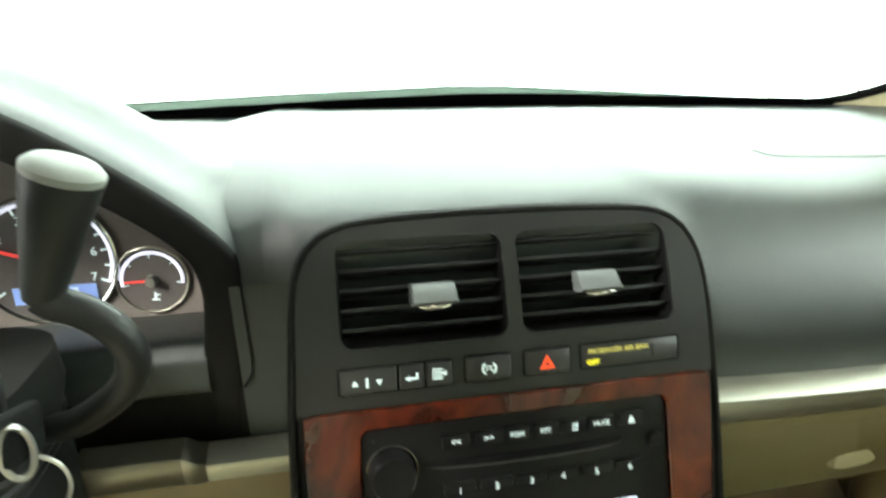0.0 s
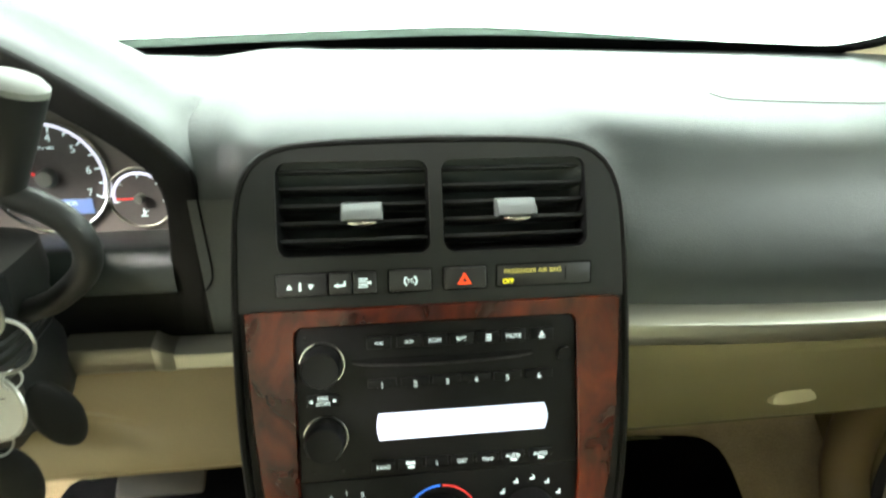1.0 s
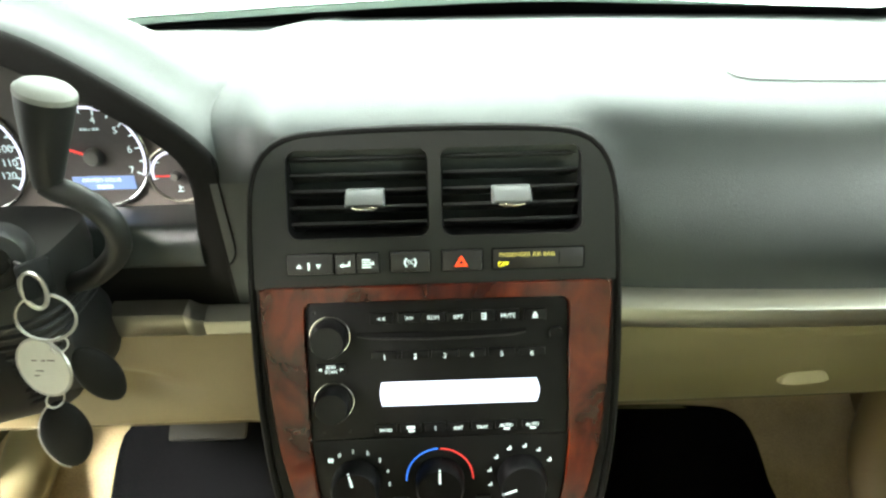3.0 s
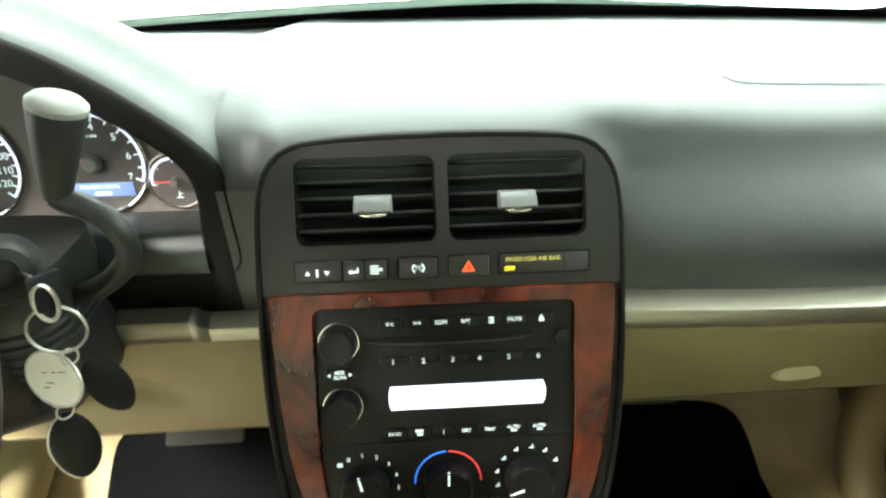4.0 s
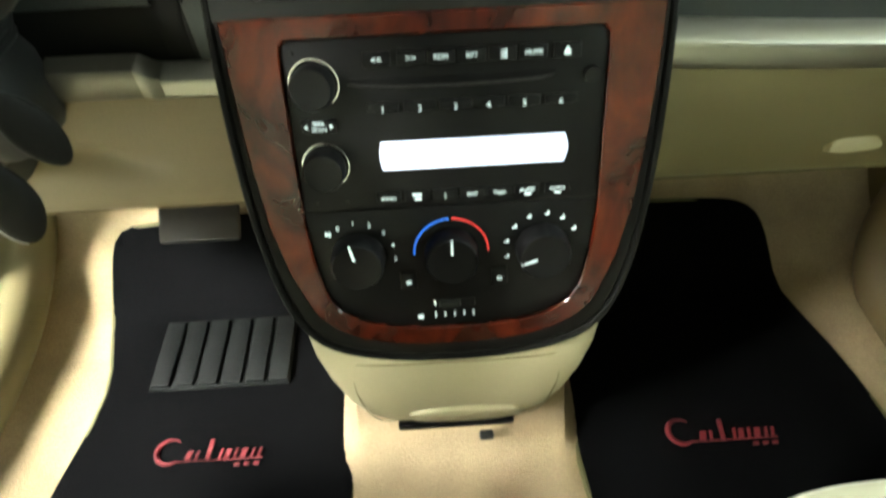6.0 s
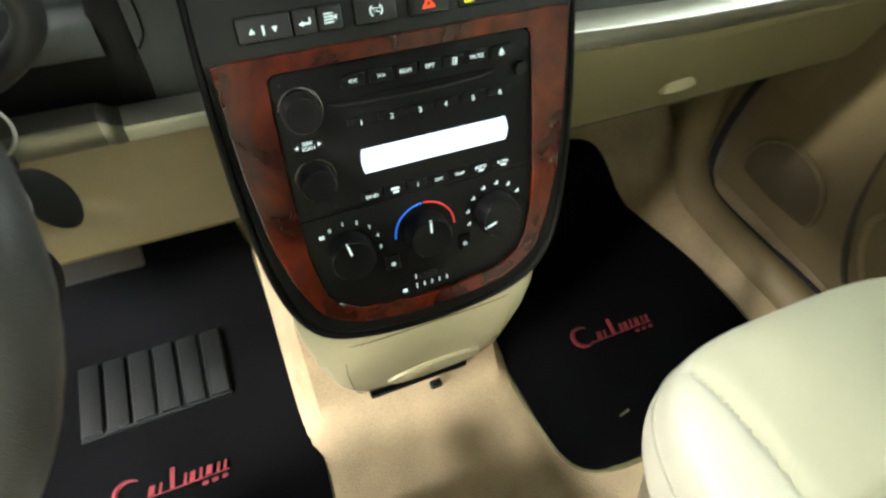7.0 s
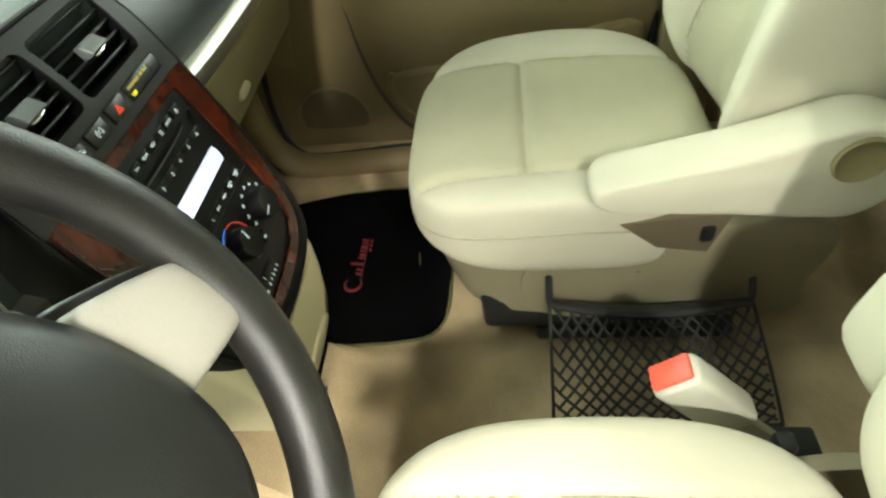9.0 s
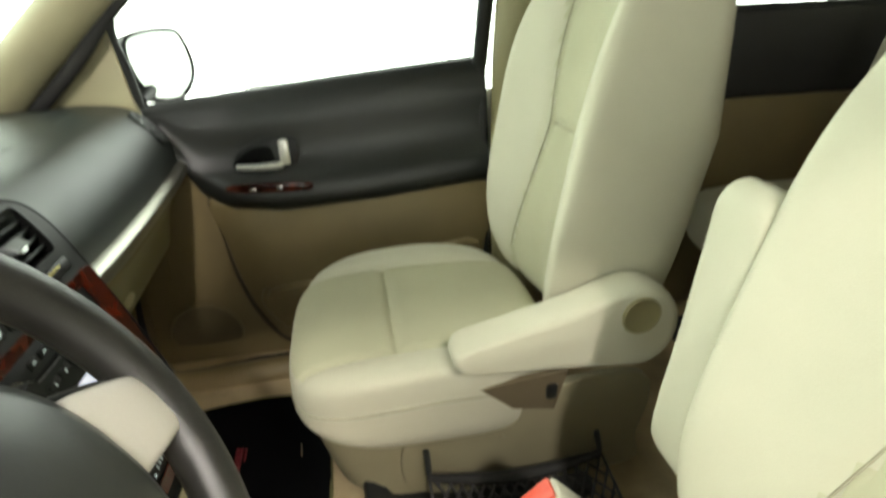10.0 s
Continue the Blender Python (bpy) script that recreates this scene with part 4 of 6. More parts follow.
for a in (196, 168, 140, 112, 84, 58, 30):
    x, y = 0.0628 + 0.0255 * math.cos(radians(a)), CV + 0.0255 * math.sin(radians(a))
    bar(bm, x, y, 0.0032, 0.0011, 0.0004, 0.0009)
    bar(bm, x + 0.0009, y + 0.0014, 0.0011, 0.0022, 0.0004, 0.0009)
part("mode_marks", bm, WHITE_L, climate)
bm = B()
for dx in (0, 0.0022):
    bar(bm, -0.0870 + dx, -0.1410, 0.0014, 0.0036, 0.0004, 0.0009)
bar(bm, -0.0860, -0.1410, 0.0042, 0.0012, 0.0004, 0.0009)
part("fan_mark", bm, WHITE_L, climate)
for u, v in ((-0.0330, -0.1830), (0.0327, -0.1835)):
    bm = rbox(B(), (u, v + 0.001, 0.0004), (0.0120, 0.0150, 0.003), 0.0014)
    k = part("push_button", bm, GLOSSY, climate)
    bm = B()
    torus(bm, 0.0016, 0.0004, T(u, v, 0.0021), 14, 5)
    bar(bm, u, v, 0.0030, 0.0006, 0.0018, 0.0022)
    part("symbol", bm, WHITE_L, k)
part("slider_track", rbox(B(), (-0.0012, -0.2035, 0.0003), (0.032, 0.0075, 0.0016), 0.0006), GLOSSY, climate)
bm = rbox(B(), (-0.0040, -0.2035, 0.0016), (0.016, 0.0060, 0.004), 0.0012)
part("slider", bm, BEZEL, climate)
bm = B()
bar(bm, -0.0150, -0.2030, 0.0010, 0.0050, 0.0004, 0.0012)
for k in range(5):
    bar(bm, -0.0148 + k * 0.0071, -0.2135, 0.0010, 0.0042 if k else 0.0050, 0.0004, 0.0009)
bar(bm, -0.0262, -0.2148, 0.0040, 0.0034, 0.0004, 0.0009)
part("slider_marks", bm, WHITE_L, climate)

# ---- storage bin under the stack ----
bin_ = thing("console_bin", T(0, 0, 0), "beige storage bin below the centre stack", "console")
bm = B()
SEC = ((0.575, 0.010, 0.127), (0.50, -0.017, 0.129), (0.46, -0.033, 0.129), (0.43, -0.046, 0.128), (0.405, -0.058, 0.127), (0.385, -0.068, 0.126), (0.365, -0.079, 0.1245), (0.345, -0.084, 0.122), (0.31, -0.086, 0.116), (0.27, -0.083, 0.108), (0.235, -0.076, 0.100), (0.205, -0.066, 0.092), (0.185, -0.056, 0.085), (0.176, -0.046, 0.079))
rings = []
for z, y, w in SEC:
    ring = []
    for k in range(33):
        a = math.pi * k / 32
        c, s = math.cos(a), math.sin(a)
        ring.append((w * math.copysign(abs(c) ** 0.40, c), y + 0.050 * (1 - abs(s) ** 0.5), z))
    ring += [(-w * 1.04, y + 0.14, z), (-w * 1.06, y + 0.34, z), (w * 1.06, y + 0.34, z), (w * 1.04, y + 0.14, z)]
    rings.append(ring)
loft(bm, rings, True, True)
part("shell", bm, BINMAT, bin_)


def bin_front(z):
    for (z0, y0, w0), (z1, y1, w1) in zip(SEC, SEC[1:]):
        if z0 >= z >= z1:
            return y0 + (y1 - y0) * (z0 - z) / (z0 - z1)
    return SEC[-1][1]


# drawer joint: a fine dark line round the drawer front
jl = [(-0.088, 0.352), (-0.089, 0.30), (-0.084, 0.25), (-0.076, 0.212), (0.076, 0.212), (0.084, 0.25), (0.089, 0.30), (0.088, 0.352), (-0.088, 0.352)]


def jy(x, z):
    w = 0.110
    s = max(0.0, 1 - min(1, abs(x) / w) ** (1 / 0.36 * 2)) ** 0.25
    return bin_front(z) + 0.050 * (1 - s)


part("drawer_joint", tube(B(), [(x, jy(x, z) - 0.0004, z) for x, z in even(jl, 120)], 0.0007, 6), BEIGE, bin_)
bm = B()
prism(bm, [(0.056 * math.cos(a), 0.024 * math.sin(a)) for a in [2 * math.pi * k / 36 for k in range(36)]], -0.008, 0.0065, 0.0060, T(0.008, bin_front(0.246) + 0.0015, 0.246) @ pose(0, 0, 0, 103, 0, 0))
part("finger_pull", bm, BINMAT, bin_, "rounded finger pull")
part("slot", rbox(B(), (0, 0, 0), (0.126, 0.020, 0.010), 0.003, T(0.0, -0.052, 0.174)), DARK, bin_, "dark slot under the drawer")
clip = finish("seat_belt_clip", rbox(B(), (0.040, -0.028, 0.062), (0.018, 0.012, 0.010), 0.003), BLACK)
tagged(clip, "small black plastic clip on the carpet", "clip")
# ---- steering column, wheel and keys ----
MW = pose(-0.389, -0.155, 0.686, 60, 0, -4)
wheel = thing("steering_wheel", MW, "dark leather steering wheel with cream spokes and black hub", "steering wheel")
part("rim", torus(B(), 0.180, 0.0172, I4, 72, 16), LEATHER, wheel, "worn dark leather rim")
bm = B()


prof = [(0.108, -0.050), (0.115, -0.020), (0.117, 0.002), (0.113, 0.014), (0.101, 0.023), (0.070, 0.031), (0.036, 0.035), (0.002, 0.0365)]
loft(bm, [[(r * c, -0.016 + 0.93 * r * q, z) for c, q in superline(0.84, 65, 0.0, 2 * math.pi)[:-1]] for r, z in prof])
part("hub", bm, HUB, wheel, "black airbag hub")
for s in (1, -1):
    bm = B()
    rings = []
    for u, v0, v1, n0, t in ((0.080, -0.050, 0.032, -0.004, 0.030), (0.104, -0.048, 0.024, -0.002, 0.028), (0.125, -0.050, 0.016, 0.001, 0.025), (0.145, -0.053, 0.006, 0.003, 0.022), (0.157, -0.054, -0.001, 0.004, 0.019), (0.165, -0.052, -0.006, 0.003, 0.016)):
        q = [((v0 + v1) / 2 + (v1 - v0) / 2 * math.copysign(abs(math.cos(a)) ** 0.4, math.cos(a)), n0 + t / 2 * math.copysign(abs(math.sin(a)) ** 0.55, math.sin(a))) for a in [2 * math.pi * k / 24 for k in range(24)]]
        rings.append([(s * u, y, z) for y, z in q])
    loft(bm, rings)
    part("spoke", bm, SPOKE, wheel, "cream plastic spoke")
    bm = B()
    loft(bm, [[(x, y * 1.02 + 0.006, z * 0.8 - 0.011) for x, y, z in ring] for ring in rings])
    part("spoke_back", bm, BLACK, wheel, "black rear cover of the spoke")

column = thing("steering_column", MW, "black ribbed steering column shroud", "steering column")
bm = B()
rings = []
for z, rx, ry, dy in ((-0.045, 0.055, 0.050, 0), (-0.055, 0.068, 0.060, 0), (-0.10, 0.075, 0.068, -0.006), (-0.16, 0.078, 0.074, -0.012), (-0.26, 0.078, 0.080, -0.02)):
    rings.append([(rx * math.copysign(abs(math.cos(a)) ** 0.7, math.cos(a)), dy + ry * math.copysign(abs(math.sin(a)) ** 0.7, math.sin(a)), z) for a in [2 * math.pi * k / 32 for k in range(32)]])
loft(bm, rings)
part("shroud", bm, LEVER, column)
for k in range(9):
    z = -0.075 - k * 0.011
    bm = tube(B(), [(0.0755 * math.copysign(abs(math.cos(a)) ** 0.7, math.cos(a)), -0.012 + 0.071 * math.copysign(abs(math.sin(a)) ** 0.7, math.sin(a)), z) for a in [radians(-20 - 50 * q / 8) for q in range(9)]], 0.0022, 6)
    part("rib", bm, LEVER, column)
bm = B()
lathe(bm, [(0.019, -0.03), (0.019, 0.0), (0.017, 0.004), (0.010, 0.005), (0.009, 0.001), (0.0004, 0.001)], T(-0.262, -0.052, 0.672) @ pose(0, 0, 0, 75, 0, 30), 28)
lock = finish("ignition_lock", bm, BLACK)
lock.parent = column
lock.matrix_parent_inverse = MW.inverted()


def shroud_ring(x1, z, y0, grow=0.0):
    """Rounded outline of the lower shroud at one height, right edge at x1."""
    cx, w, cy, d = (x1 - 0.46) / 2, (x1 + 0.46) / 2 + grow, y0 + 0.05, 0.05 + grow
    return [(cx + w * math.copysign(abs(math.cos(a)) ** 0.5, math.cos(a)), cy + d * math.copysign(abs(math.sin(a)) ** 0.5, math.sin(a)), z) for a in [2 * math.pi * k / 40 for k in range(40)]]


SHR = ((0.650, -0.262, -0.035), (0.632, -0.258, -0.040), (0.574, -0.277, -0.035), (0.535, -0.293, -0.030), (0.515, -0.303, -0.022), (0.500, -0.325, -0.005))
bm = B()
loft(bm, [shroud_ring(x1, z, y0) for z, x1, y0 in SHR])
cf = finish("lower_shroud", bm, LEVER)
cf.parent = column
cf.matrix_parent_inverse = MW.inverted()
for k in range(10):
    z = 0.522 + 0.0095 * k
    f = [q for q in zip(SHR, SHR[1:]) if q[0][0] >= z >= q[1][0]][0]
    u = (f[0][0] - z) / (f[0][0] - f[1][0])
    rb = finish("rib", tube(B(), shroud_ring(f[0][1] + (f[1][1] - f[0][1]) * u, z, f[0][2] + (f[1][2] - f[0][2]) * u)[20:] + shroud_ring(f[0][1] + (f[1][1] - f[0][1]) * u, z, f[0][2] + (f[1][2] - f[0][2]) * u)[:6], 0.0026, 6), BLACK)
    rb.parent = cf
cf_foot = finish("column_foot", rbox(B(), (-0.292, 0.02, 0.556), (0.050, 0.07, 0.075), 0.02), BLACK)
cf_foot.parent = column
cf_foot.matrix_parent_inverse = MW.inverted()

lever = thing("gear_lever", T(-0.23, -0.03, 0.64), "black column gear lever with a grey-topped knob", "gear lever")
L0 = Vector((-0.23, -0.03, 0.64))


def rel(pts):
    return [Vector(p) - L0 for p in pts]


axis = [(-0.2275, -0.030, 0.710), (-0.2255, -0.030, 0.7155), (-0.218, -0.031, 0.735), (-0.211, -0.032, 0.753), (-0.2065, -0.032, 0.7645)]
part("knob", tube(B(), rel(axis), [0.0072, 0.0085, 0.0112, 0.0137, 0.0149], 28), LEVER, lever)
bm = B()
d = (Vector(axis[-1]) - Vector(axis[-2])).normalized()
tube(bm, rel([Vector(axis[-1]) - d * 0.001, Vector(axis[-1]) + d * 0.002, Vector(axis[-1]) + d * 0.0045, Vector(axis[-1]) + d * 0.0055]), [0.0150, 0.0148, 0.0122, 0.0055], 28)
part("knob_cap", bm, CAP, lever, "grey knob cap")
part("stalk", tube(B(), rel(smooth_pts([(-0.2275, -0.030, 0.7115), (-0.2225, -0.030, 0.7070), (-0.214, -0.030, 0.7030), (-0.203, -0.030, 0.6930), (-0.1985, -0.028, 0.677), (-0.207, -0.022, 0.657), (-0.233, -0.012, 0.634), (-0.262, 0.004, 0.617)], 6)), 0.0076, 14), LEVER, lever)

keys = thing("key_bunch", T(-0.245, -0.06, 0.665), "car keys with metal ring, round paper tag and black fobs", "keys")
K0 = Vector((-0.245, -0.06, 0.665))


def kr(p):
    return T(*(Vector(p) - K0))


part("key_head", rbox(B(), (0, 0, 0), (0.019, 0.006, 0.024), 0.003, kr((-0.234, -0.061, 0.665)) @ pose(0, 0, 0, 0, 8, 60)), RUBBER, keys, "grey plastic key head")
part("key_blade", rbox(B(), (0, 0, 0), (0.024, 0.002, 0.007), 0.0008, kr((-0.248, -0.052, 0.668)) @ pose(0, 0, 0, 0, 0, 150)), KEYMETAL, keys)
part("key_ring", torus(B(), 0.0160, 0.0010, kr((-0.238, -0.062, 0.6370)) @ pose(0, 0, 0, 82, 10, 12), 40, 8), KEYMETAL, keys, "split metal ring")
tagm = kr((-0.252, -0.064, 0.599)) @ pose(0, 0, 0, 76, 0, -14)
tag = part("paper_tag", lathe(B(), [(0.0196, 0), (0.0196, 0.0012), (0.0004, 0.0012)], tagm, 40), PAPER, keys, "round white paper tag")
part("tag_rim", torus(B(), 0.0200, 0.0010, tagm @ T(0, 0, 0.0006), 40, 8), KEYMETAL, tag, "thin metal rim")
bm = B()
for dx, dy, w in ((-0.006, 0.004, 0.004), (0.001, 0.005, 0.003), (0.007, 0.006, 0.006), (-0.003, -0.003, 0.006), (-0.006, -0.007, 0.004)):
    bm2 = prism(bm, [(dx - w / 2, dy - 0.0003), (dx + w / 2, dy + 0.0003), (dx + w / 2, dy + 0.0011), (dx - w / 2, dy + 0.0005)], 0.0011, 0.0014, 0, tagm)
part("pencil_marks", bm, INK, tag)
part("fob", pillow(B(), 0.0155, 0.0065, 0.0290, 1.1, 0.9, kr((-0.259, -0.066, 0.538)) @ pose(0, 0, 0, -6, 6, 14), 24, 16), LIP, keys, "black remote fob")
part("fob", pillow(B(), 0.0125, 0.0060, 0.0275, 1.1, 0.9, kr((-0.2315, -0.049, 0.577)) @ pose(0, 0, 0, 0, -12, 40), 24, 16), LIP, keys, "black remote fob")
mf = kr((-0.259, -0.066, 0.538)) @ pose(0, 0, 0, -6, 6, 14)
part("fob_trim", tube(B(), [mf @ Vector((-0.0158 * abs(math.cos(a)) ** 1.1, -0.001, 0.0292 * math.copysign(abs(math.sin(a)) ** 1.1, math.sin(a)))) for a in [radians(-80 + 150 * k / 20) for k in range(21)]], 0.0007, 6), KEYMETAL, keys, "thin chrome edge of the fob")
part("key_bow", tube(B(), [kr((-0.234, -0.066, 0.660)) @ pose(0, 0, 0, 90, 0, 40) @ Vector((0.0055 * math.cos(a), 0.0125 * math.sin(a), 0)) for a in [2 * math.pi * k / 24 for k in range(25)]], 0.0014, 8), KEYMETAL, keys, "silver loop of the key head")
part("fob_ring", torus(B(), 0.0055, 0.0007, kr((-0.256, -0.064, 0.5700)) @ pose(0, 0, 0, 80, 0, 60), 24, 6), KEYMETAL, keys)
part("fob_ring", torus(B(), 0.0050, 0.0007, kr((-0.238, -0.062, 0.6150)) @ pose(0, 0, 0, 80, 0, 60), 24, 6), KEYMETAL, keys)

# ---- pedal and floor mats ----
pedal = thing("brake_pedal", T(-0.352, 0.27, 0.172), "wide metal brake pedal hanging over the mat", "pedal")
part("pad", rbox(B(), (0, 0, 0), (0.118, 0.012, 0.055), 0.006, pose(0, 0, 0, -50, 0, 0)), PEDAL, pedal)
# arm coloured near black for the shade under the knee panel
part("arm", tube(B(), [(0.02, 0.01, 0.0), (0.02, 0.06, 0.08), (0.02, 0.10, 0.22)], 0.006, 8), DARK, pedal)


def mat_thing(outline, label):
    o = [(p.x, p.y) for p in smooth_pts([Vector(p) for p in outline], 3, True)]
    th = thing("floor_mat", T(0, 0, 0), label, "floor mat", "floor mats")
    bm = B()
    vs = [bm.verts.new((x, y, 0)) for x, y in o]
    es = [bm.edges.new((a, b)) for a, b in zip(vs, vs[1:] + vs[:1])]
    bmesh.ops.triangle_fill(bm, use_beauty=True, edges=es, normal=(0, 0, 1))
    for k in range(30):
        bmesh.ops.bisect_plane(bm, geom=bm.verts[:] + bm.edges[:] + bm.faces[:], plane_co=(0, -0.30 + 0.027 * k, 0), plane_no=(0, 1, 0))
    for k in range(20):
        bmesh.ops.bisect_plane(bm, geom=bm.verts[:] + bm.edges[:] + bm.faces[:], plane_co=(min(x for x, y in o) + 0.025 * k, 0, 0), plane_no=(1, 0, 0))
    for v in bm.verts:
        v.co.z = floor_height(0.4, v.co.y) + 0.010 + 0.002 * math.sin(v.co.x * 31 + v.co.y * 17)
    ex = bmesh.ops.extrude_face_region(bm, geom=bm.faces[:])
    for v in [v for v in ex["geom"] if isinstance(v, bmesh.types.BMVert)]:
        v.co.z -= 0.009
    part("mat_body", bm, MAT, th)
    part("bound_edge", tube(B(), [(x, y, floor_height(0.4, y) + 0.006) for x, y in o + o[:1]], 0.0040, 6), OLIVE, th, "thin olive bound edge")
    return th


mp = mat_thing([(0.162, 0.0), (0.17, -0.12), (0.186, -0.19), (0.235, -0.218), (0.32, -0.222), (0.45, -0.215), (0.56, -0.19), (0.60, -0.10), (0.585, 0.05), (0.545, 0.20), (0.540, 0.29), (0.515, 0.33), (0.44, 0.342), (0.30, 0.345), (0.19, 0.34), (0.165, 0.22)], "black pile passenger floor mat with red stitching")
md = mat_thing([(-0.135, 0.03), (-0.14, -0.11), (-0.15, -0.20), (-0.20, -0.24), (-0.35, -0.245), (-0.50, -0.235), (-0.555, -0.20), (-0.53, -0.06), (-0.506, 0.09), (-0.53, 0.20), (-0.540, 0.29), (-0.525, 0.340), (-0.45, 0.352), (-0.30, 0.355), (-0.17, 0.35), (-0.150, 0.20)], "black pile driver's floor mat with heel pad")
heel = B()
rbox(heel, (-0.338, 0.146, 0.0145), (0.205, 0.118, 0.006), 0.002)
hp = part("heel_pad", heel, RUBBER, md, "ribbed grey rubber heel pad")
for k in range(6):
    bm = B()
    rbox(bm, (-0.4235 + k * 0.0345, 0.146, 0.019), (0.029, 0.112, 0.009), 0.004)
    part("rib", bm, RUBBER, hp)


def stitched_mark(parent, x, y, w):
    """Red embroidered mark: a crescent, a row of plain bars and short bars below."""
    z = 0.0125
    s = w / 0.15
    bm = B()
    a0, a1 = radians(50), radians(310)
    arc = [a0 + (a1 - a0) * k / 18 for k in range(19)]
    mark = part("stitched_mark", prism(B(), [(x + s * 0.030, y - s * 0.0010), (x + s * 0.145, y - s * 0.0010), (x + s * 0.145, y), (x + s * 0.030, y)], z - 0.002, z + 0.0008), RED_STITCH, parent, "red embroidered mark")
    tube(bm, [(x + s * (0.018 + 0.018 * math.cos(a)), y + s * (0.014 + 0.017 * math.sin(a)), z) for a in arc], [s * (0.0010 + 0.0028 * math.sin(math.pi * k / 18)) for k in range(19)], 6)
    part("stitched_arc", bm, RED_STITCH, mark)
    for q, h, wd in ((0.044, 0.012, 0.0075), (0.055, 0.012, 0.0030), (0.071, 0.027, 0.0055), (0.087, 0.013, 0.0034), (0.096, 0.012, 0.0062), (0.107, 0.013, 0.0032), (0.118, 0.012, 0.0075), (0.130, 0.012, 0.0034), (0.139, 0.012, 0.0034)):
        part("stitched_bar", prism(B(), [(x + s * (q - wd / 2), y + s * 0.001), (x + s * (q + wd / 2), y + s * 0.001), (x + s * (q + wd / 2 + 0.003), y + s * (0.001 + h)), (x + s * (q - wd / 2 + 0.003), y + s * (0.001 + h))], z - 0.002, z + 0.0012), RED_STITCH, mark)
    for q in (0.108, 0.121, 0.134):
        part("stitched_bar", prism(B(), [(x + s * q, y - s * 0.010), (x + s * (q + 0.007), y - s * 0.010), (x + s * (q + 0.008), y - s * 0.006), (x + s * (q + 0.001), y - s * 0.006)], z - 0.002, z + 0.001), RED_STITCH, mark)


stitched_mark(mp, 0.290, -0.035, 0.15)
stitched_mark(md, -0.405, -0.018, 0.15)


# ---- seats ----
def bolster(x, y, a, b, inboard):
    """Rise of the cushion's sides over its flat middle, less at its two ends."""
    front, rear = max(0.0, y / b), max(0.0, -y / b)
    high, fall = (0.048, 0.30) if x * inboard > 0 else (0.034, 0.60)
    return high * (abs(x) / a) ** 2.2 * (1 - fall * front) * (1 - 0.45 * rear ** 2) - 0.013 * front ** 4


def cushion_shape(a, b, c, inboard):
    def f(p):
        q = p.copy()
        if q.z > 0:
            q.z += bolster(p.x, p.y, a, b, inboard)
            for gx in (-0.150, 0.150):
                q.z -= 0.012 * math.exp(-abs(p.x - gx) / 0.0072) * (1 if p.z > c * 0.5 else 0)
            if abs(p.x) < 0.150:
                q.z -= 0.011 * math.exp(-abs(p.y - 0.050) / 0.0072)
        else:
            q.z = p.z * 0.52
            q.x *= 1 - 0.05 * (p.z / c) ** 2
            q.y *= 1 - (0.19 if p.y > 0 else 0.04) * (p.z / c) ** 2
        return q
    return f


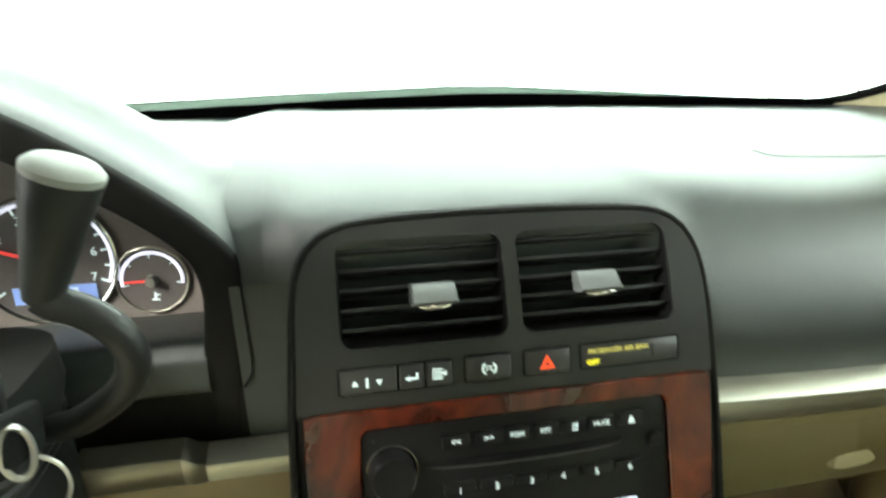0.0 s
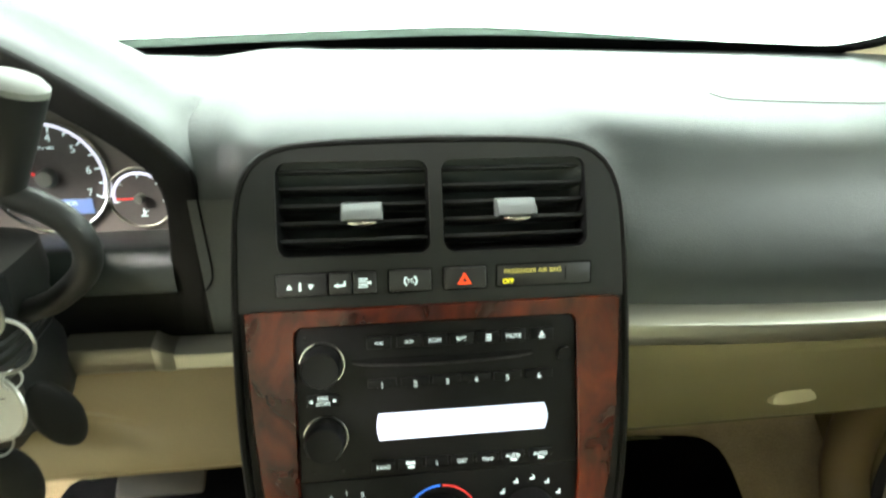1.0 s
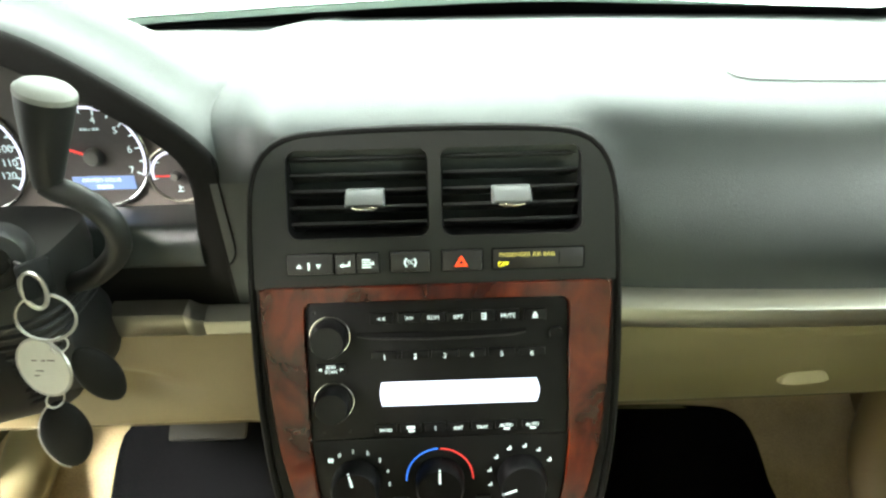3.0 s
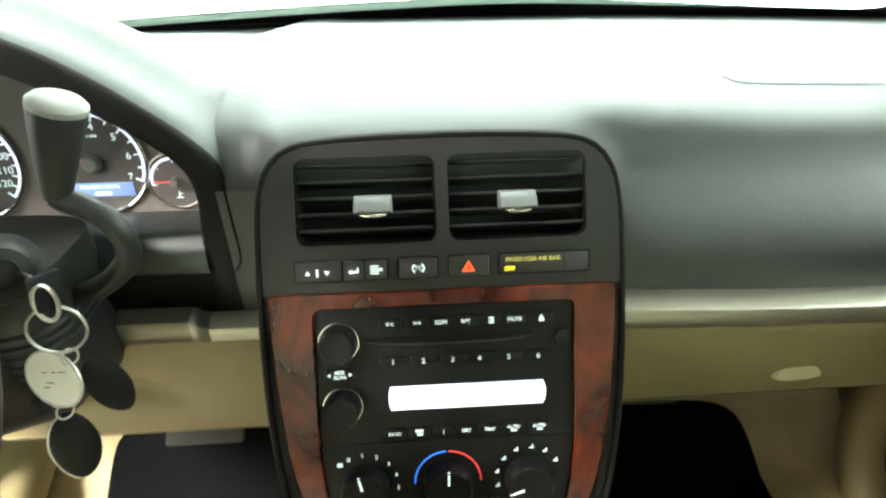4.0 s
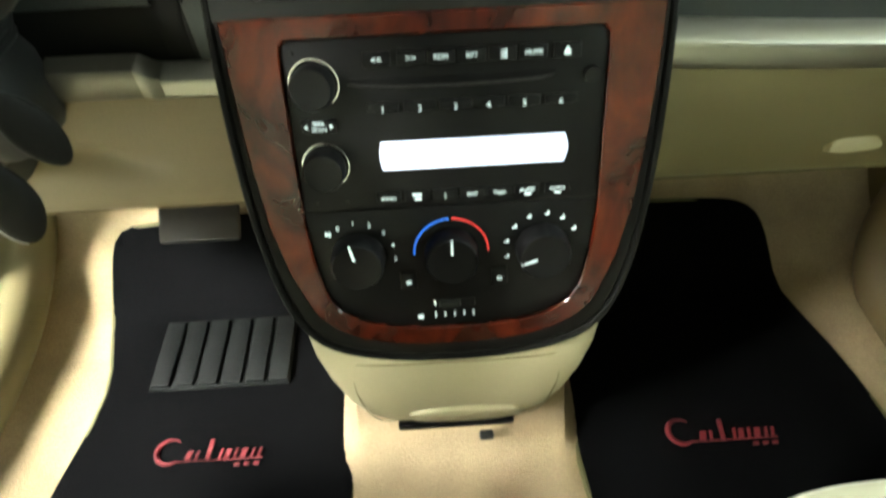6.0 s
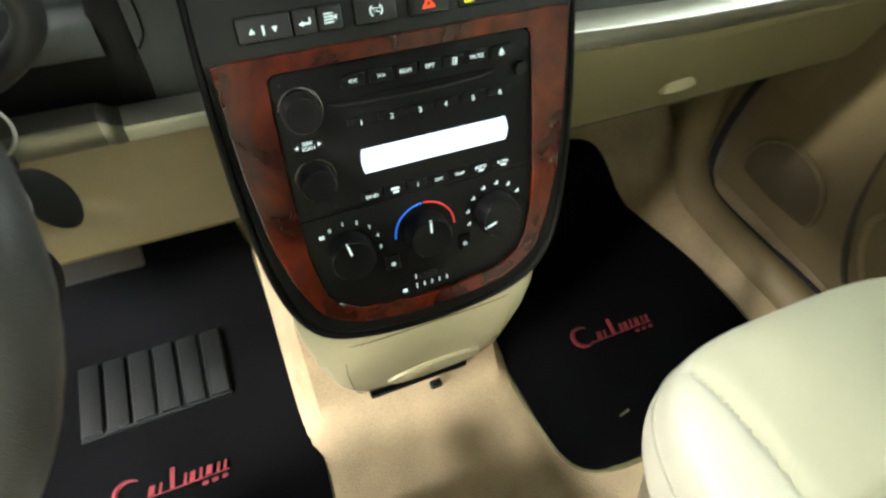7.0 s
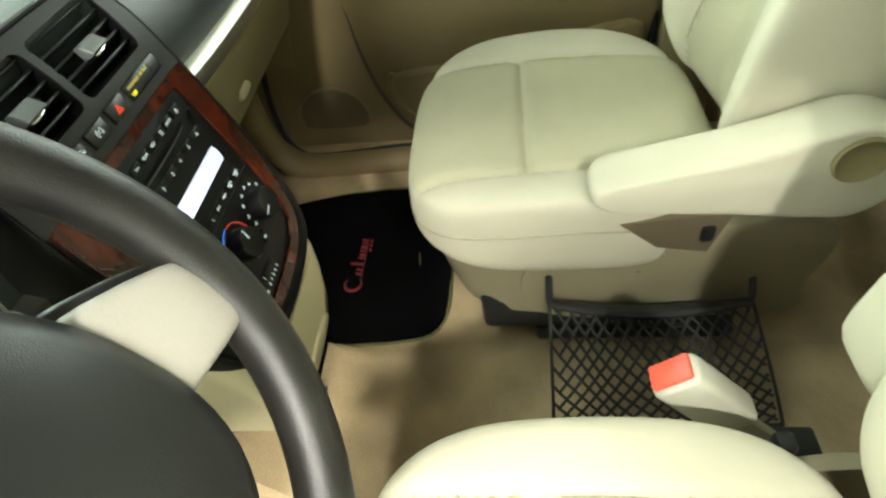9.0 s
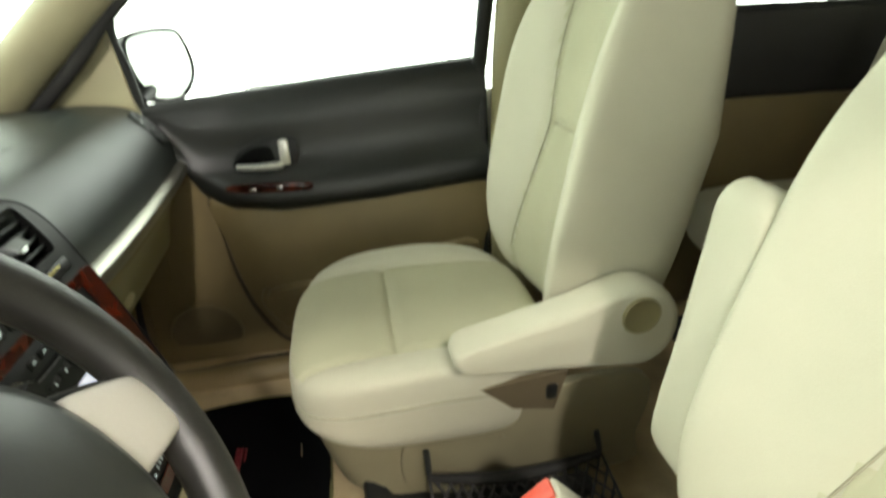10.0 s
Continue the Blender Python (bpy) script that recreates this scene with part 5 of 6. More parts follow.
def build_seat(cx, s, arm_up, lean, label):
    """A front seat; s: 1 where the centre of the car lies on its left, -1 on its right."""
    seat = thing("front_seat", T(cx, -0.42, 0), label, "car seat", "front seats")
    A, Bh, C = 0.228, 0.239, 0.095
    bm = B()
    pillow(bm, A, Bh, C, 0.30, 0.60, T(0, 0, 0.257), 260, 200, cushion_shape(A, Bh, C, s))
    cushion = part("cushion", bm, FABRIC, seat, "cream cloth cushion with stitched panels")
    cushion.data.materials.append(INSERT)
    for p in cushion.data.polygons:
        if abs(p.center.x) < 0.150 and p.normal.z > 0.5:
            p.material_index = 1

    shp = cushion_shape(A, Bh, C, s)
    part("piping", tube(B(), [shp(Vector((A * 1.001 * c, Bh * 1.001 * q, 0.018))) + Vector((0, 0, 0.257)) for c, q in superline(0.60, 90, -0.25 * math.pi, 1.25 * math.pi) if q > -0.55], 0.0017, 6), SEAM, cushion, "stitched edge of the cushion")
    # backrest, leaning back about its hinge
    MBk = T(0, -0.275, 0.355) @ pose(0, 0, 0, lean, 0, 0) @ T(0, 0, 0.315)

    def seam_x(z):
        return 0.062 + 0.050 * min(1.0, abs(z + 0.012) / 0.26) ** 1.1

    def cross_z(x):
        return -0.012 + 0.5 * x * x

    def sunk(x, z):
        return 0.005 * (1 - math.tanh((abs(x) - seam_x(z)) / 0.006))

    def back_shape(p):
        q = p.copy()
        w = abs(p.x) / 0.212
        if p.y > 0:
            q.y += 0.072 * w ** 3 - 0.033 * (1 - w) - 0.0055 * math.exp(-((abs(p.x) - seam_x(p.z)) / 0.012) ** 2) - sunk(p.x, p.z)
            if abs(p.x) < seam_x(p.z):
                q.y -= 0.006 * math.exp(-((p.z - cross_z(p.x)) / 0.007) ** 2)
        f = max(0, (p.z - 0.04) / 0.31)
        q.x *= 1 - 0.30 * f * f
        if p.y < 0:
            q.y *= 1.28 - 1.0 * min(1.0, f)
        q.y -= 0.06 * f * f
        return q
    bm = B()
    pillow(bm, 0.212, 0.094, 0.350, 0.50, 0.50, MBk, 150, 120, back_shape)
    back = part("backrest", bm, FABRIC, seat, "cream cloth backrest with side bolsters")
    back.data.materials.append(INSERT)
    inv = MBk.inverted()
    if sum(p.normal.dot(p.center - MBk.translation) for p in back.data.polygons) < 0:
        back.data.flip_normals()
    for p in back.data.polygons:
        c = inv @ p.center
        if abs(c.x) < seam_x(c.z) and p.normal.y > 0.5:
            p.material_index = 1

    def on_back(x, z):
        e1, e2 = 0.50, 0.50
        cv = max(1e-6, 1 - abs(z / 0.35) ** (2 / e1)) ** (e1 / 2)
        yy = 0.094 * max(0.0, cv ** (2 / e2) - abs(x / 0.212) ** (2 / e2)) ** (e2 / 2)
        w = abs(x) / 0.212
        f = max(0, (z - 0.04) / 0.31)
        return MBk @ Vector((x * (1 - 0.30 * f * f), yy + 0.072 * w ** 3 - 0.033 * (1 - w) - 0.0042 - sunk(x, z) - 0.06 * f * f, z))
    for sx in (-1, 1):
        part("seam", tube(B(), [on_back(sx * seam_x(z), z) for z in [-0.28 + 0.58 * k / 40 for k in range(41)]], 0.0013, 6), SEAM, back)
    part("seam", tube(B(), [on_back(x, cross_z(x)) for x in [-0.062 + 0.124 * k / 20 for k in range(21)]], 0.0013, 6), SEAM, back)
    # plastic base with a raised inner side
    bm = B()
    rings = []
    for z, w, d, o in ((0.092, 0.200, 0.200, -0.025), (0.098, 0.206, 0.208, -0.025), (0.15, 0.210, 0.218, -0.018), (0.20, 0.212, 0.225, -0.012), (0.225, 0.212, 0.225, -0.01)):
        rings.append([(w * math.copysign(abs(math.cos(a)) ** 0.6, math.cos(a)), o + d * math.copysign(abs(math.sin(a)) ** 0.6, math.sin(a)), z) for a in [2 * math.pi * k / 48 for k in range(48)]])
    loft(bm, rings)
    part("base_skirt", bm, SEATBASE, seat, "beige plastic base")
    side = [(0.060, 0.205), (0.03, 0.226), (-0.06, 0.242), (-0.16, 0.266), (-0.22, 0.300), (-0.32, 0.305), (-0.365, 0.285), (-0.372, 0.24), (-0.355, 0.165), (-0.345, 0.100), (-0.1, 0.092), (0.00, 0.098), (0.055, 0.130)]
    o = [(p.x, p.y) for p in smooth_pts([Vector(p) for p in side], 4, True)]
    bm = B()
    prism(bm, o, -0.014, 0.003, 0.004, Matrix(((0, 0, -s, -s * 0.212), (1, 0, 0, 0), (0, 1, 0, 0), (0, 0, 0, 1))))
    shield = part("side_shield", bm, SEATBASE, seat, "beige plastic side shield")
    part("screw_cap", lathe(B(), [(0.006, 0), (0.005, 0.003), (0.0004, 0.003)], T(-s * 0.216, -0.11, 0.205) @ pose(0, 0, 0, 0, -90 * s, 0), 16), SEATBASE, shield)
    # brown plate paints the shaded gap between cushion, armrest and shield
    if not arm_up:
        part("gap_shade_plate", prism(B(), [(-0.070, 0.322), (-0.215, 0.338), (-0.195, 0.262), (-0.125, 0.274)], -0.006, 0.006, 0.002, Matrix(((0, 0, -s, -s * 0.222), (1, 0, 0, 0), (0, 1, 0, 0), (0, 0, 0, 1)))), material("brown_gap_shade", (0.15, 0.115, 0.065), 0.8), seat, "brown plate painting the shaded gap behind the shield")
    part("latch_button", rbox(B(), (-s * 0.222, -0.188, 0.300), (0.022, 0.020, 0.030), 0.006, pose(0, 0, 0, 0, 0, 0)), BLACK, seat, "black recliner latch")
    for sx in (-1, 1):
        bm = B()
        rbox(bm, (sx * 0.168, -0.05, 0.085), (0.062, 0.36, 0.095), 0.016)
        part("rail", bm, BLACK, seat, "black seat rail")
        bm = rbox(B(), (sx * 0.165, -0.13, 0.018), (0.070, 0.34, 0.036), 0.012)
        part("rail_cover", bm, BLACK, seat)
    # small glint at the seat's front corner, drawn as a short chrome wire
    part("glint_wire", tube(B(), [(-s * 0.172, 0.222, 0.215), (-s * 0.172, 0.225, 0.190)], 0.0011, 8), CHROME, seat, "thin chrome wire put in for a small glint")
    # armrest on the inner side
    bm = B()
    pv = Vector((-0.299, 0.456))
    o = [(0.010, 0.043), (-0.022, 0.040), (-0.048, 0.024), (-0.064, -0.004), (-0.066, -0.036), (-0.056, -0.066), (-0.034, -0.086), (-0.006, -0.092)]
    o += [(0.08, -0.087), (0.16, -0.078), (0.236, -0.070)]
    o += [(0.258, -0.068), (0.272, -0.060), (0.277, -0.048), (0.274, -0.036), (0.264, -0.028), (0.248, -0.024)]
    o += [(0.18, -0.006), (0.09, 0.020), (0.045, 0.034)]
    MA = Matrix(((0, 0, -s, -s * (0.241 if arm_up else 0.242)), (1, 0, 0, pv.x), (0, 1, 0, pv.y), (0, 0, 0, 1)))
    if arm_up:
        MA = MA @ Matrix.Rotation(radians(92), 4, "Z")
    oo = [(p.x, p.y) for p in smooth_pts([Vector(p) for p in o], 2, True)]
    c = Vector((0.09, -0.03))

    def ins(d):
        return [(p[0] + (c.x - p[0]) * d / max(0.05, (Vector(p) - c).length), p[1] + (c.y - p[1]) * d / max(0.05, (Vector(p) - c).length)) for p in oo]
    loft(bm, [[MA @ Vector((x, y, z)) for x, y in ins(d)] for z, d in ((-0.034, 0.018), (-0.0332, 0.012), (-0.031, 0.007), (-0.0275, 0.0035), (-0.022, 0.001), (-0.012, 0.0), (0.012, 0.0), (0.022, 0.001), (0.0275, 0.0035), (0.031, 0.007), (0.0332, 0.012), (0.034, 0.018))])
    arm = part("armrest", bm, FABRIC, seat, "cream cloth armrest" + (" folded up" if arm_up else " folded down"))
    bm = B()
    lathe(bm, [(0.030, -0.004), (0.030, 0.002), (0.027, 0.004), (0.022, 0.001), (0.0004, 0.002)], MA @ T(0, 0, 0.034), 28)
    part("pivot_cap", bm, BEIGE, arm, "round beige pivot cap")
    return seat


build_seat(0.372, 1, False, 11, "cream cloth passenger seat with its armrest folded down")
build_seat(-0.372, -1, True, 15, "cream cloth driver's seat with its armrest folded up")


def build_rear_seat(cx, cy):
    seat = thing("rear_seat", T(cx, cy, 0), "cream cloth second-row seat behind the front seats", "car seat", "rear seats")
    part("cushion", pillow(B(), 0.235, 0.23, 0.075, 0.4, 0.4, T(0, 0, 0.36), 60, 24), FABRIC, seat)
    part("backrest", pillow(B(), 0.225, 0.08, 0.34, 0.4, 0.5, T(0, -0.27, 0.68) @ pose(0, 0, 0, 14, 0, 0), 60, 30), FABRIC, seat)
    part("base", rbox(B(), (0, -0.02, 0.16), (0.40, 0.36, 0.22), 0.03), BLACK, seat)
    part("floor_rail", rbox(B(), (0, -0.02, 0.026), (0.44, 0.46, 0.052), 0.01), DARK, seat)


build_rear_seat(0.44, -1.34)
build_rear_seat(-0.44, -1.43)

# ---- seat belt buckle beside the driver's seat ----
buckle = thing("seat_belt_buckle", T(-0.105, -0.655, 0.19), "cream seat belt buckle with a red release button", "buckle")
ax_ = (Vector((-0.104, -0.500, 0.363)) - Vector((-0.105, -0.655, 0.19))).normalized()
q = Vector((0, 0, 1)).rotation_difference(ax_).to_matrix().to_4x4()
part("stalk", rbox(B(), (0, 0, 0.07), (0.014, 0.024, 0.15), 0.004, q), CREAM, buckle)
part("housing", rbox(B(), (0, 0, 0.172), (0.036, 0.054, 0.120), 0.009, q, 3), CREAM, buckle)
part("release_button", rbox(B(), (0, 0, 0.2335), (0.028, 0.045, 0.008), 0.004, q), RED_PLASTIC, buckle, "translucent red release button")
part("anchor", rbox(B(), (0, -0.01, -0.085), (0.04, 0.05, 0.21), 0.006), BLACK, buckle)

# ---- storage net between the seats ----
net = thing("storage_net", T(0.08, -0.55, 0), "black knotted storage net between the front seats", "net")
N0 = Vector((0.08, -0.55, 0))
c00, c10, c01, c11 = (Vector(p) for p in ((0.128, -0.400, 0.178), (0.140, -0.700, 0.160), (-0.030, -0.400, 0.022), (0.004, -0.742, 0.022)))


def on_net(a, b):
    p = (c00 * (1 - a) + c10 * a) * (1 - b) + (c01 * (1 - a) + c11 * a) * b
    sag = 0.035 * math.sin(math.pi * a) * (0.7 - 0.5 * b)
    return p - N0 + Vector((-0.02 * math.sin(math.pi * b), 0, -sag * (1 - b)))


bm = B()
for k in range(-9, 16):
    for sgn in (1, -1):
        pts = []
        for j in range(17):
            b_ = j / 16
            a = k / 15 + 0.55 * b_ if sgn > 0 else (15 - k) / 15 - 0.55 * b_
            if 0 <= a <= 1:
                w = 0.010 * math.sin(7 * a + 5 * b_ + k)
                pts.append(on_net(min(1, max(0, a + w)), b_))
        if len(pts) > 1:
            tube(bm, pts, 0.0025, 5)
part("mesh", bm, NET, net)
part("top_band", tube(B(), [on_net(k / 16, 0) + Vector((0, 0, -0.008)) for k in range(17)], [0.012 + 0.010 * math.sin(math.pi * k / 16) for k in range(17)], 10, squash=0.55), NET, net, "black elastic top band")
part("bottom_band", tube(B(), [on_net(k / 16, 1) for k in range(17)], 0.004, 8), NET, net)
for a in (0, 1):
    part("side_cord", tube(B(), [on_net(a, k / 10) for k in range(11)], 0.0026, 6), NET, net)
    part("hook", tube(B(), [on_net(a, 0), on_net(a, 0) + Vector((0.018, 0, 0.025)), on_net(a, 0) + Vector((0.026, 0, 0.026))], 0.0055, 8), BLACK, net)

# ---- passenger door ----
door = thing("door_1", T(0.78, 0, 0), "closed passenger door with black upper panel and tan lower panel", "car door", kind="structure")
D0 = Vector((0.78, 0, 0))
SILL = ((-0.66, 0.738), (-0.30, 0.712), (0.06, 0.678), (0.30, 0.655))
LOWE = ((-0.66, 0.452), (-0.40, 0.428), (-0.15, 0.420), (-0.05, 0.434), (0.0, 0.456), (0.035, 0.50), (0.055, 0.545), (0.075, 0.60), (0.30, 0.62))
ys = [-0.655, -0.60, -0.5, -0.4, -0.3, -0.2, -0.15, -0.1, -0.05, -0.02, 0.0, 0.02, 0.04, 0.055, 0.075, 0.12, 0.2, 0.28]
sill_fit = np.polyfit([p for p, q in SILL], [q for p, q in SILL], 2)
rows = []
for y in ys:
    zs, zl = float(np.polyval(sill_fit, y)), lerp_table(LOWE, y)[0]
    k = max(0.0, min(1.0, (0.03 - y) / 0.06))
    h = zs - zl
    pts = [(0.860, zs - 0.001), (0.845, zs), (0.824, zs - 0.006), (0.805, zs - 0.023), (0.793, zs - 0.052), (0.788, zl + h * 0.72), (0.787, zl + h * 0.48), (0.781 - 0.012 * k, zl + h * 0.33), (0.775 - 0.030 * k, zl + h * 0.24), (0.772 - 0.032 * k, zl + h * 0.10), (0.778 - 0.020 * k, zl + h * 0.01), (0.800, zl - 0.004)]
    rows.append([(p.x - D0.x, y, p.y) for p in smooth_pts([Vector(p) for p in pts], 3)])
bm = B()
loft(bm, rows, False, False)
part("upper_panel", bm, DOORBLACK, door, "black grained upper panel and armrest")
bm = B()
loft(bm, [[(x - D0.x, y, z) for x, z in ((0.800, 0.60), (0.795, 0.45), (0.785, 0.30), (0.772, 0.15), (0.762, 0.05), (0.765, 0.012), (0.80, 0.010))] for y in (-0.655, -0.3, 0.0, 0.15, 0.205)], False, False)
part("lower_panel", bm, TAN, door, "tan lower panel")
pk = [(0.004, 0.47), (-0.012, 0.36), (-0.030, 0.25), (-0.062, 0.155), (-0.12, 0.075), (-0.20, 0.045), (-0.40, 0.035), (-0.60, 0.038), (-0.645, 0.07), (-0.650, 0.25), (-0.648, 0.46), (-0.30, 0.44), (-0.14, 0.43)]
bm = B()
prism(bm, [(p.x, p.y) for p in smooth_pts([Vector(p) for p in pk], 4, True)], 0.0, 0.045, 0.014, Matrix(((0, 0, -1, 0.015), (1, 0, 0, 0), (0, 1, 0, 0), (0, 0, 0, 1))))
front_edge = smooth_pts([Vector(q) for q in [(0.010, 0.004, 0.415), (0.006, -0.006, 0.36), (-0.001, -0.022, 0.25), (-0.010, -0.054, 0.150), (-0.016, -0.110, 0.066), (-0.018, -0.18, 0.040)]], 6)
# dark tan tube paints the shade in the crease along the panel's edge
part("panel_crease_shade", tube(B(), front_edge, 0.006, 8), material("crease_shade_tan", (0.060, 0.045, 0.022), 0.7, bump=0.0), door, "dark tan tube painting crease shade round the moulded panel")
pocket = part("map_pocket", bm, TAN, door, "moulded tan panel with map pocket")
pk2 = [(-0.075, 0.21), (-0.11, 0.14), (-0.17, 0.095), (-0.30, 0.085), (-0.50, 0.085), (-0.60, 0.10), (-0.62, 0.22), (-0.60, 0.31), (-0.30, 0.24), (-0.16, 0.235)]
bm = B()
prism(bm, [(p.x, p.y) for p in smooth_pts([Vector(p) for p in pk2], 4, True)], 0.0, 0.030, 0.012, Matrix(((0, 0, -1, -0.022), (1, 0, 0, 0), (0, 1, 0, 0), (0, 0, 0, 1))))
part("pocket_bulge", bm, TAN, pocket)
part("pocket_lip", tube(B(), smooth_pts([Vector((-0.050, y, z)) for y, z in [(-0.092, 0.235), (-0.082, 0.205), (-0.100, 0.160), (-0.14, 0.118), (-0.20, 0.100), (-0.34, 0.092)]], 6), 0.008, 10), TAN, pocket, "rounded lip of the pocket")
bm = B()
lathe(bm, [(0.086, 0.0), (0.086, 0.004), (0.078, 0.006), (0.0004, 0.0075)], T(-0.012, 0.080, 0.108) @ pose(0, 0, 0, 0, -90 - 6, 0), 48)
part("speaker_grille", bm, material("speaker_cloth_tan", (0.150, 0.116, 0.058), 0.8, fine=900, bump=0.8, var=0.2), door, "round perforated speaker grille")
bm = torus(B(), 0.086, 0.0042, T(-0.014, 0.080, 0.108) @ pose(0, 0, 0, 0, -90 - 6, 0), 48, 8)
part("speaker_rim", bm, TAN, door)
# door pull: dished bezel, chrome lever
bm = B()
hb = [(-0.055, 0.525), (-0.075, 0.522), (-0.19, 0.520), (-0.205, 0.530), (-0.212, 0.575), (-0.190, 0.592), (-0.12, 0.588), (-0.075, 0.565)]
MD = Matrix(((0, 0, -1, 0.004), (1, 0, 0, 0), (0, 1, 0, 0), (0, 0, 0, 1)))
prism(bm, [(p.x, p.y) for p in smooth_pts([Vector(p) for p in hb], 5, True)], 0.0, 0.006, 0.003, MD)
hbz = part("handle_bezel", bm, BLACK, door, "dark dished handle bezel")
bm = B()
prism(bm, [(p.x, p.y) for p in smooth_pts([Vector(p) for p in [(-0.066, 0.533), (-0.15, 0.530), (-0.155, 0.540), (-0.145, 0.572), (-0.11, 0.573), (-0.08, 0.556)]], 4, True)], 0.0, 0.008, 0.002, MD)
part("handle_dish", bm, DARK, hbz)
part("door_handle", tube(B(), [MD @ Vector(p) for p in ((-0.068, 0.532, 0.012), (-0.11, 0.530, 0.016), (-0.16, 0.531, 0.018), (-0.172, 0.533, 0.016))], [0.007, 0.009, 0.010, 0.008], 10, squash=0.8), HANDLE, hbz, "satin chrome door handle")
part("lock_lever", rbox(B(), (-0.178, 0.560, 0.012), (0.024, 0.060, 0.014), 0.006, MD), HANDLE, hbz, "chrome lock lever")
bm = B()
sw = [(-0.040, 0.494), (-0.075, 0.480), (-0.21, 0.474), (-0.235, 0.482), (-0.215, 0.495), (-0.075, 0.501)]
prism(bm, [(p.x, p.y) for p in smooth_pts([Vector(p) for p in sw], 4, True)], 0.0, 0.006, 0.003, Matrix(((0, 0, -1, -0.034), (1, 0, 0, 0), (0, 1, 0, 0), (0, 0, 0, 1))))
swp = part("switch_plate", bm, WOOD, door, "dark red wood switch plate")
for y in (-0.10, -0.16):
    part("window_switch", rbox(B(), (-0.043, y, 0.488), (0.010, 0.016, 0.006), 0.002), CHROME, swp)
part("sail_panel", prism(B(), [(0.370, 0.640), (0.108, 0.640), (0.122, 0.70), (0.142, 0.880), (0.165, 0.890)], 0.0, 0.012, 0.003, Matrix(((0, 0, -1, 0.02), (1, 0, 0, 0), (0, 1, 0, 0), (0, 0, 0, 1)))), PILLAR, door, "beige corner panel")
# window frame and glass
fr = [Vector(p) for p in ((0.03, 0.118, 0.672), (0.028, 0.125, 0.75), (0.020, 0.130, 0.86), (0.0, 0.02, 0.98), (-0.03, -0.12, 1.08), (-0.07, -0.35, 1.16), (-0.08, -0.62, 1.18))]
part("window_frame", tube(B(), smooth_pts(fr, 5), 0.012, 10), BLACK, door, "black window seal")
part("window_frame", tube(B(), [(-0.08, -0.655, 1.19), (-0.02, -0.655, 0.90), (0.04, -0.650, 0.72)], 0.018, 10), BLACK, door, "black window seal")
bm = B()
loft(bm, [[(0.045 - 0.13 * f, 0.12 - 0.5 * max(0, f - 0.3), 0.70 + 0.48 * f), (0.045 - 0.13 * f, -0.65, 0.70 + 0.48 * f)] for f in (0, 0.3, 0.6, 1.0)], False, False)
wp = part("window_pane", bm, GLASS, door)
wp.visible_shadow = False
part("door_seal", tube(B(), [Vector(p) - D0 for p in smooth_pts([(0.756, 0.150, 0.50), (0.750, 0.165, 0.38), (0.742, 0.192, 0.31), (0.735, 0.210, 0.235), (0.728, 0.213, 0.14), (0.724, 0.200, 0.070), (0.722, 0.172, 0.036), (0.721, 0.125, 0.028), (0.722, 0.012, 0.034), (0.724, -0.105, 0.042), (0.728, -0.6, 0.050)], 6)], [0.0075] * 36 + [0.0050] * 25, 8), NET, door, "black rubber door seal")
part("rear_seal", tube(B(), smooth_pts([(0.035, -0.652, 0.735), (0.012, -0.652, 0.62), (-0.012, -0.650, 0.45), (-0.022, -0.648, 0.25), (-0.03, -0.648, 0.06)], 5), 0.010, 10), NET, door, "black rubber seal at the rear edge")

part("outer_skin", rbox(B(), (0.075, -0.25, 0.27), (0.03, 0.95, 0.78), 0.01), BODY, door, "painted outer skin")

tagged(finish("trim_door_jamb", rbox(B(), (0.805, 0.215, 0.28), (0.05, 0.16, 0.60), 0.01), TAN), "tan door jamb behind the seal", "trim", kind="structure")
# side trim in front of the door, sills, pillars
tagged(finish("trim_kick_panel", rbox(B(), (0.745, 0.405, 0.30), (0.03, 0.38, 0.62), 0.012), TAN), "tan kick panel beside the footwell", "trim", kind="structure")
tagged(finish("trim_kick_panel", rbox(B(), (-0.735, 0.36, 0.30), (0.03, 0.40, 0.62), 0.012), BEIGE), "beige kick panel beside the driver's footwell", "trim", kind="structure")
bm = tube(B(), smooth_pts([(0.712, 0.262, 0.52), (0.705, 0.262, 0.34), (0.698, 0.258, 0.20), (0.692, 0.240, 0.095), (0.688, 0.195, 0.036), (0.686, 0.130, 0.016), (0.688, 0.0, 0.018), (0.692, -0.15, 0.022), (0.696, -0.6, 0.024), (0.700, -2.3, 0.024)], 6), 0.034, 16)
tagged(finish("trim_sill", bm, TAN), "rounded beige sill trim by the passenger door", "trim", kind="structure")
tagged(finish("trim_sill", rbox(B(), (-0.735, -0.9, 0.03), (0.09, 3.0, 0.09), 0.02), BEIGE), "beige sill plate by the driver's opening", "trim", kind="structure")
